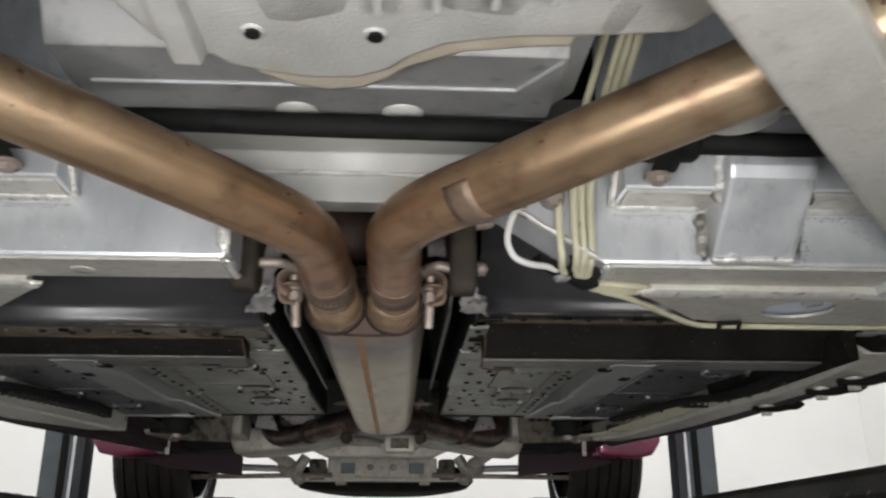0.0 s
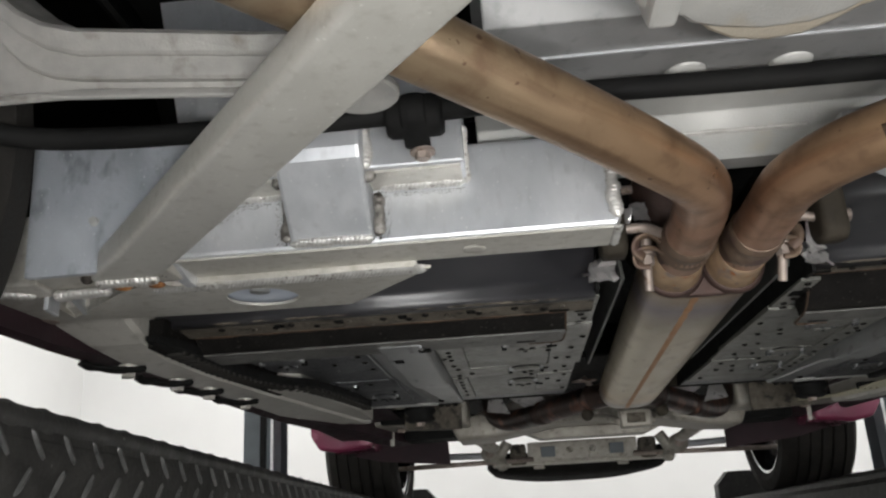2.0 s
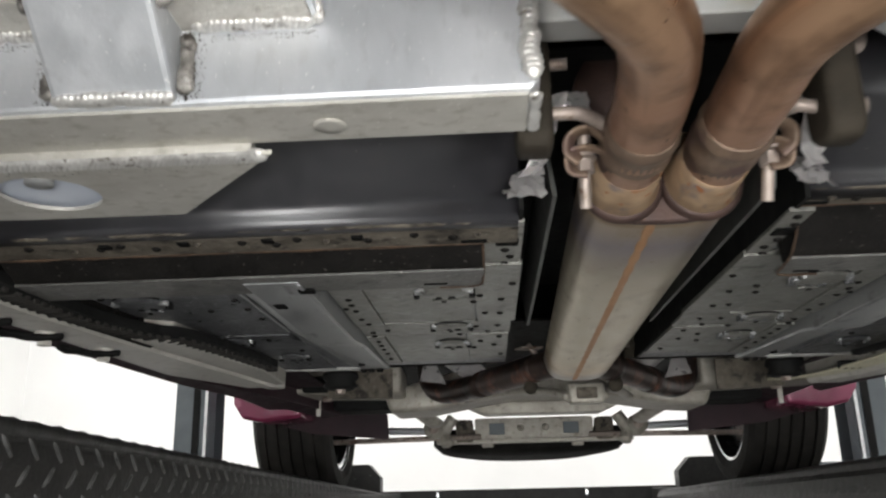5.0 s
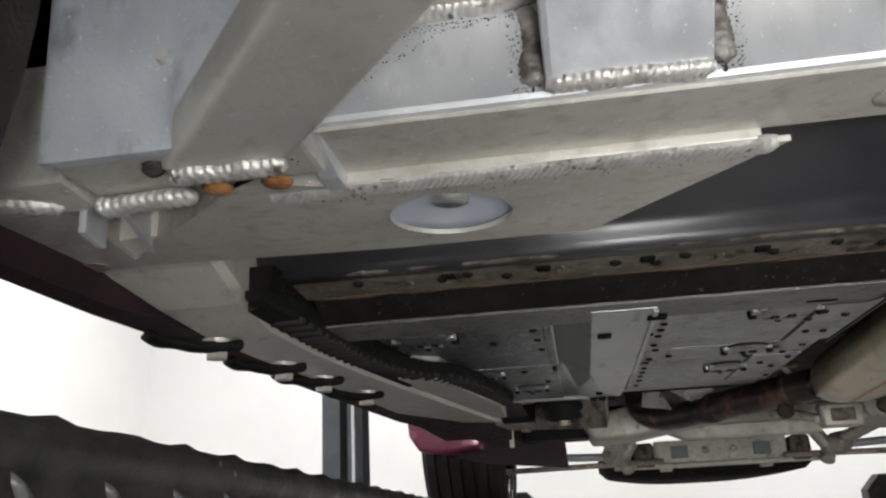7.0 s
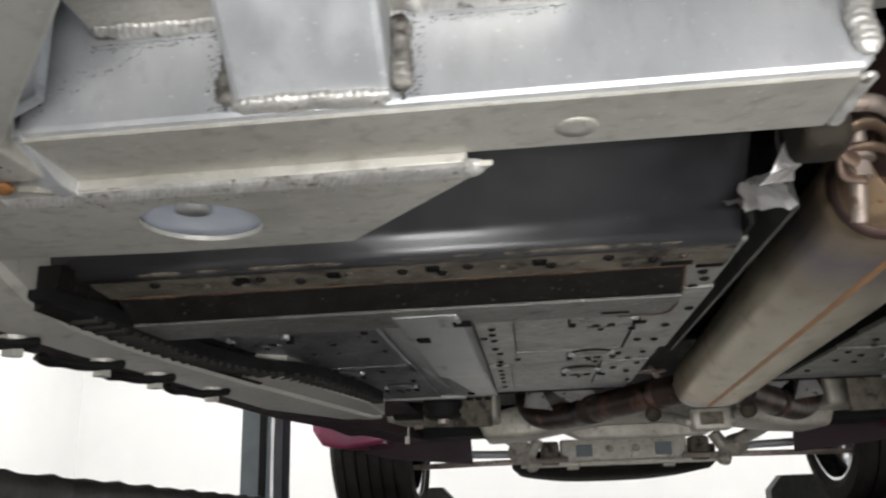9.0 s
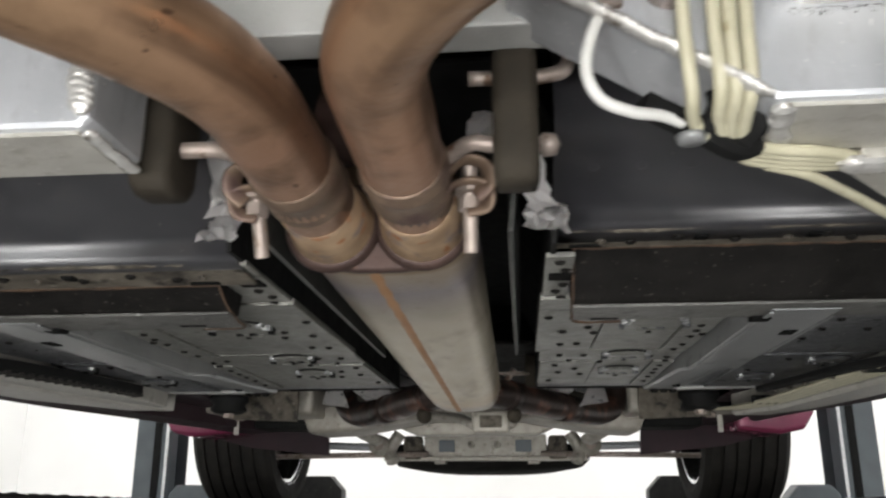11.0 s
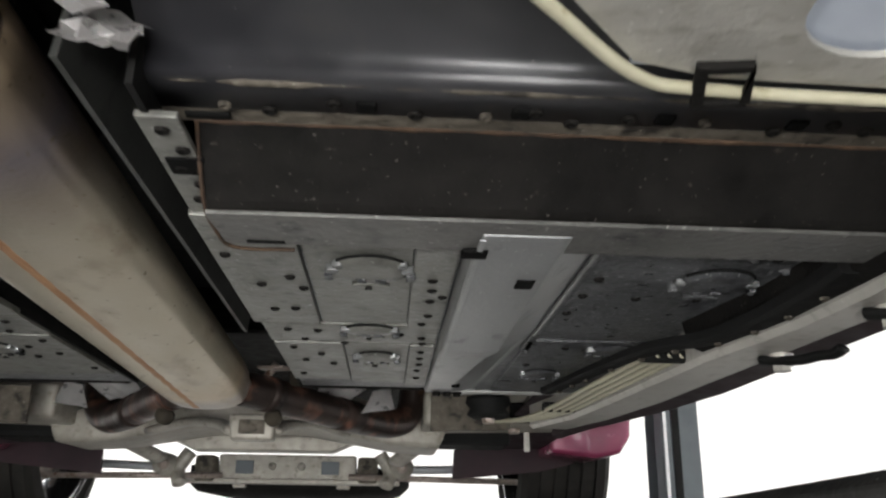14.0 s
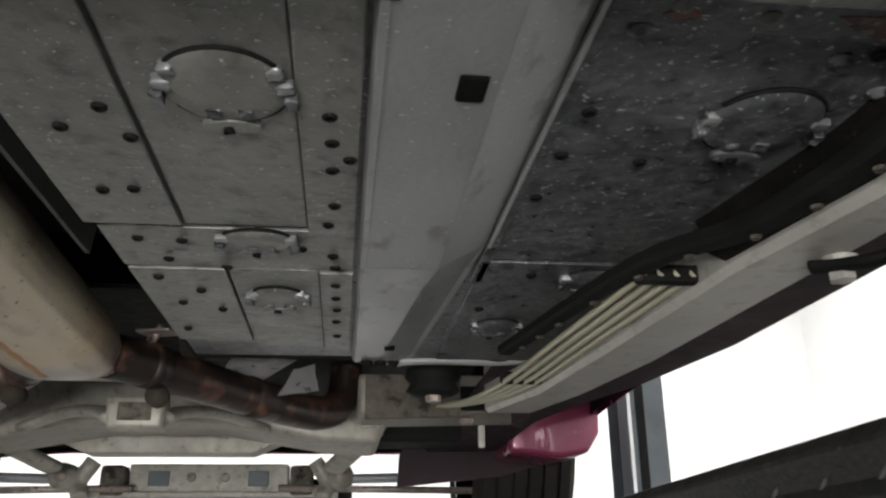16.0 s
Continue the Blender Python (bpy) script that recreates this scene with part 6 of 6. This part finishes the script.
# ---- rear suspension and subframe ----
rear = thing("rear_subframe", (0, 2.8, 1.65), "grimy grey-beige cast rear subframe with mounts and links", "subframe")
wing = [(-0.40, 1.648), (-0.30, 1.652), (-0.10, 1.686), (0.10, 1.688), (0.30, 1.654), (0.40, 1.648), (0.42, 1.70), (0.20, 1.76), (-0.20, 1.76), (-0.42, 1.70)]
part("crossmember", prism(wing, "y", 2.52, 2.72, 0.012), REAR_ALU, rear, "pale cast rear crossmember", True)
part("front_web", prism([(-0.24, 1.69), (0.24, 1.69), (0.16, 1.655), (-0.16, 1.655)], "y", 2.72, 2.80, 0.006), REAR_ALU, rear)
br = part("centre_bracket", prism([(0.024, 1.624), (0.096, 1.624), (0.100, 1.668), (0.020, 1.668)], "y", 2.16, 2.20, 0.006), REAR_ALU, rear, "cast centre bracket", True)
part("bracket_window", box(0.038, 0.082, 2.157, 2.162, 1.634, 1.658, 0.002), DIRTY, br)
for s in (-1, 1):
    part("bracket_arm", tube([(0.06 + s * 0.035, 2.18, 1.64), (0.05 + s * 0.06, 2.25, 1.66), (0.03 + s * 0.12, 2.36, 1.675), (s * 0.2, 2.5, 1.672)], 0.014, 10, ry=0.009), REAR_ALU, rear, "cast arm", True)
diff = part("gear_carrier", box(-0.20, 0.20, 3.27, 3.33, 1.617, 1.69, 0.006), REAR_ALU, rear, "pale gear carrier plate")
for x in (-0.125, 0.125):
    part("window", box(x - 0.026, x + 0.026, 3.262, 3.268, 1.634, 1.672, 0.002), POST, diff, "blue-grey recess")
for x in (-0.045, 0.04):
    part("bolt", lathe([(0.0, 0.0), (0.0, 0.012), (-0.006, 0.010), (-0.006, 0.0)], (x, 3.268, 1.657), "y", 14), REAR_ALU, diff, "", True)
part("lower_flange", box(-0.33, 0.33, 3.25, 3.30, 1.606, 1.619, 0.003), REAR_ALU, diff)
for s in (-1, 1):
    part("carrier_lug", box(min(s * 0.205, s * 0.265), max(s * 0.205, s * 0.265), 3.24, 3.31, 1.61, 1.685, 0.012), DIRTY, diff, "rusty mounting lug", True)
    kn = part("link_knuckle", lathe([(-0.03, 0.0), (-0.03, 0.032), (0.03, 0.032), (0.03, 0.0)], (s * 0.335, 3.20, 1.652), "y", 22), REAR_ALU, rear, "round link bush", True)
    part("bush_core", lathe([(-0.034, 0.0), (-0.034, 0.016), (-0.03, 0.016), (-0.03, 0.0)], (s * 0.335, 3.20, 1.652), "y", 16), STEEL, kn, "", True)
    part("lump", tube([(s * 0.29, 3.18, 1.60), (s * 0.30, 3.20, 1.64), (s * 0.27, 3.2, 1.69)], 0.02, 10), REAR_ALU, kn, "", True)
    part("upright_arm", tube([(s * 0.32, 3.05, 1.66), (s * 0.37, 2.9, 1.69), (s * 0.40, 2.72, 1.70), (s * 0.42, 2.6, 1.69)], 0.028, 14, ry=0.016), REAR_ALU, rear, "cast trailing arm", True)
    part("lower_link", tube([(s * 0.34, 3.22, 1.648), (s * 0.45, 3.24, 1.652), (s * 0.58, 3.27, 1.660), (s * 0.70, 3.32, 1.68)], 0.020, 14, ry=0.012), ALU, rear, "bright lower link", True)
    part("tie_rod", tube([(s * 0.18, 3.22, 1.626), (s * 0.72, 3.24, 1.620)], 0.0085, 12), STEEL, rear, "thin steel tie rod", True)
    part("drive_shaft", tube([(s * 0.2, 3.38, 1.76), (s * 0.70, 3.38, HUB_Z)], 0.02, 14), UNDERSEAL, rear, "dark drive shaft", True)
    # body mount bracket with rubber block and hanging tab
    mb = part("mount_bracket", prism([(s * 0.36, 1.682), (s * 0.66, 1.690), (s * 0.70, 1.72), (s * 0.66, 1.752), (s * 0.36, 1.752)], "y", 2.40, 2.56, 0.010), REAR_ALU, rear, "grey-beige body mount bracket", True)
    part("rubber_block", box(min(s * 0.515, s * 0.598), max(s * 0.515, s * 0.598), 2.375, 2.41, 1.690, 1.728, 0.006), BLACK, mb, "black rubber block", True)
    part("bolt_head", lathe([(0.0, 0.0), (0.0, 0.013), (-0.01, 0.011), (-0.01, 0.0)], (s * 0.55, 2.45, 1.684), "z", 16), STEEL, mb, "bright bolt", True)
    part("hanging_tab", box(min(s * 0.588, s * 0.600), max(s * 0.588, s * 0.600), 2.555, 2.562, 1.648, 1.690, 0.002), SILL, mb, "pale hanging tab")
    part("hanging_tab", box(min(s * 0.392, s * 0.402), max(s * 0.392, s * 0.402), 2.565, 2.572, 1.650, 1.690, 0.002), SILL, mb, "pale hanging tab")
    part("jack_lug", lathe([(-0.02, 0.0), (-0.02, 0.022), (0.02, 0.024), (0.02, 0.0)], (s * 0.60, 2.12, 1.69), "z", 18), SILL, rear, "round jacking lug", True)
    mt = part("rubber_mount", lathe([(-0.020, 0.0), (-0.020, 0.026), (-0.014, 0.036), (-0.004, 0.030), (0.004, 0.038), (0.014, 0.036), (0.018, 0.0)], (s * 0.455, 2.10, 1.680), "z", 24), BLACK, rear, "black rubber mount", True)
    part("bracket_loop", tube([(s * 0.40, 2.09, 1.700), (s * 0.42, 2.065, 1.698), (s * 0.47, 2.06, 1.698), (s * 0.54, 2.07, 1.700), (s * 0.60, 2.05, 1.70)], 0.012, 10, ry=0.004), ALU_CAST, mt, "pale bracket plate", True)
    part("bolt", lathe([(0.0, 0.0), (0.0, 0.011), (-0.008, 0.010), (-0.008, 0.0)], (s * 0.455, 2.10, 1.660), "z", 6), STEEL, mt, "bright bolt")
    part("olive_plate", prism([(s * 0.37, 1.66), (s * 0.52, 1.665), (s * 0.52, 1.73), (s * 0.37, 1.73)], "y", 2.30, 2.31, 0.002), DIRTY, rear, "olive-brown plate behind the mount")
    part("silver_shield", foil([(s * 0.268, 2.25, 1.740), (s * 0.172, 2.25, 1.743), (s * 0.148, 2.235, 1.703), (s * 0.205, 2.235, 1.696)], 5, 3, 0.0018), FOIL, rear, "silver heat shield behind the tail pipe")
    part("silver_shield", foil([(s * 0.300, 2.235, 1.690), (s * 0.292, 2.25, 1.734), (s * 0.262, 2.25, 1.724), (s * 0.240, 2.235, 1.682)], 3, 3, 0.0012), FOIL, rear, "folded silver heat shield")
    part("grommet", lathe([(-0.03, 0.012), (-0.03, 0.032), (0.03, 0.034), (0.03, 0.012)], (s * 0.16, 2.08, 1.735), "x", 20), RUBBER, rear, "black rubber sleeve", True)
    # sheet coloured dark to give the void over the pipes its shade
    part("void_panel", sheet([(2.10, 1.750), (2.30, 1.762), (2.5, 1.775)], "x", min(s * 0.15, s * 0.36), max(s * 0.15, s * 0.36), 0.004), UNDERSEAL, rear, "dark sheet for the black void above the tail pipes")

# dished rear undertray with radial ribs
tray = thing("rear_undertray", (0, 3.75, 1.6), "dark dished undertray with ribs behind the rear axle", "undertray")
td = bmesh.new()
rings = []
for q, z in ((0.0, 1.578), (0.35, 1.575), (0.7, 1.573), (0.93, 1.580), (1.0, 1.602), (1.0, 1.66)):
    rings.append([td.verts.new((0.372 * q * math.copysign(abs(math.cos(a)) ** 0.7, math.cos(a)), 3.80 + 0.40 * q * math.copysign(abs(math.sin(a)) ** 0.7, math.sin(a)), z + 0.022 * (0.37 * q * math.cos(a) / 0.37) ** 2)) for a in (i * math.tau / 48 for i in range(48))])
for r0, r1 in zip(rings[1:], rings[2:]):
    for i in range(48):
        td.faces.new((r0[i], r0[(i + 1) % 48], r1[(i + 1) % 48], r1[i]))
td.faces.new(rings[1])
part("dish", td, UNDERSEAL, tray, "dark brown dished tray", True)
for x in (-0.16, 0.16):
    part("rib", prism([(x - 0.02, 3.40), (x + 0.02, 3.40), (x * 0.6 + 0.03, 3.7), (x * 0.6 - 0.03, 3.7)], "z", 1.60, 1.64, 0.004), REAR_ALU, tray, "pale rib")
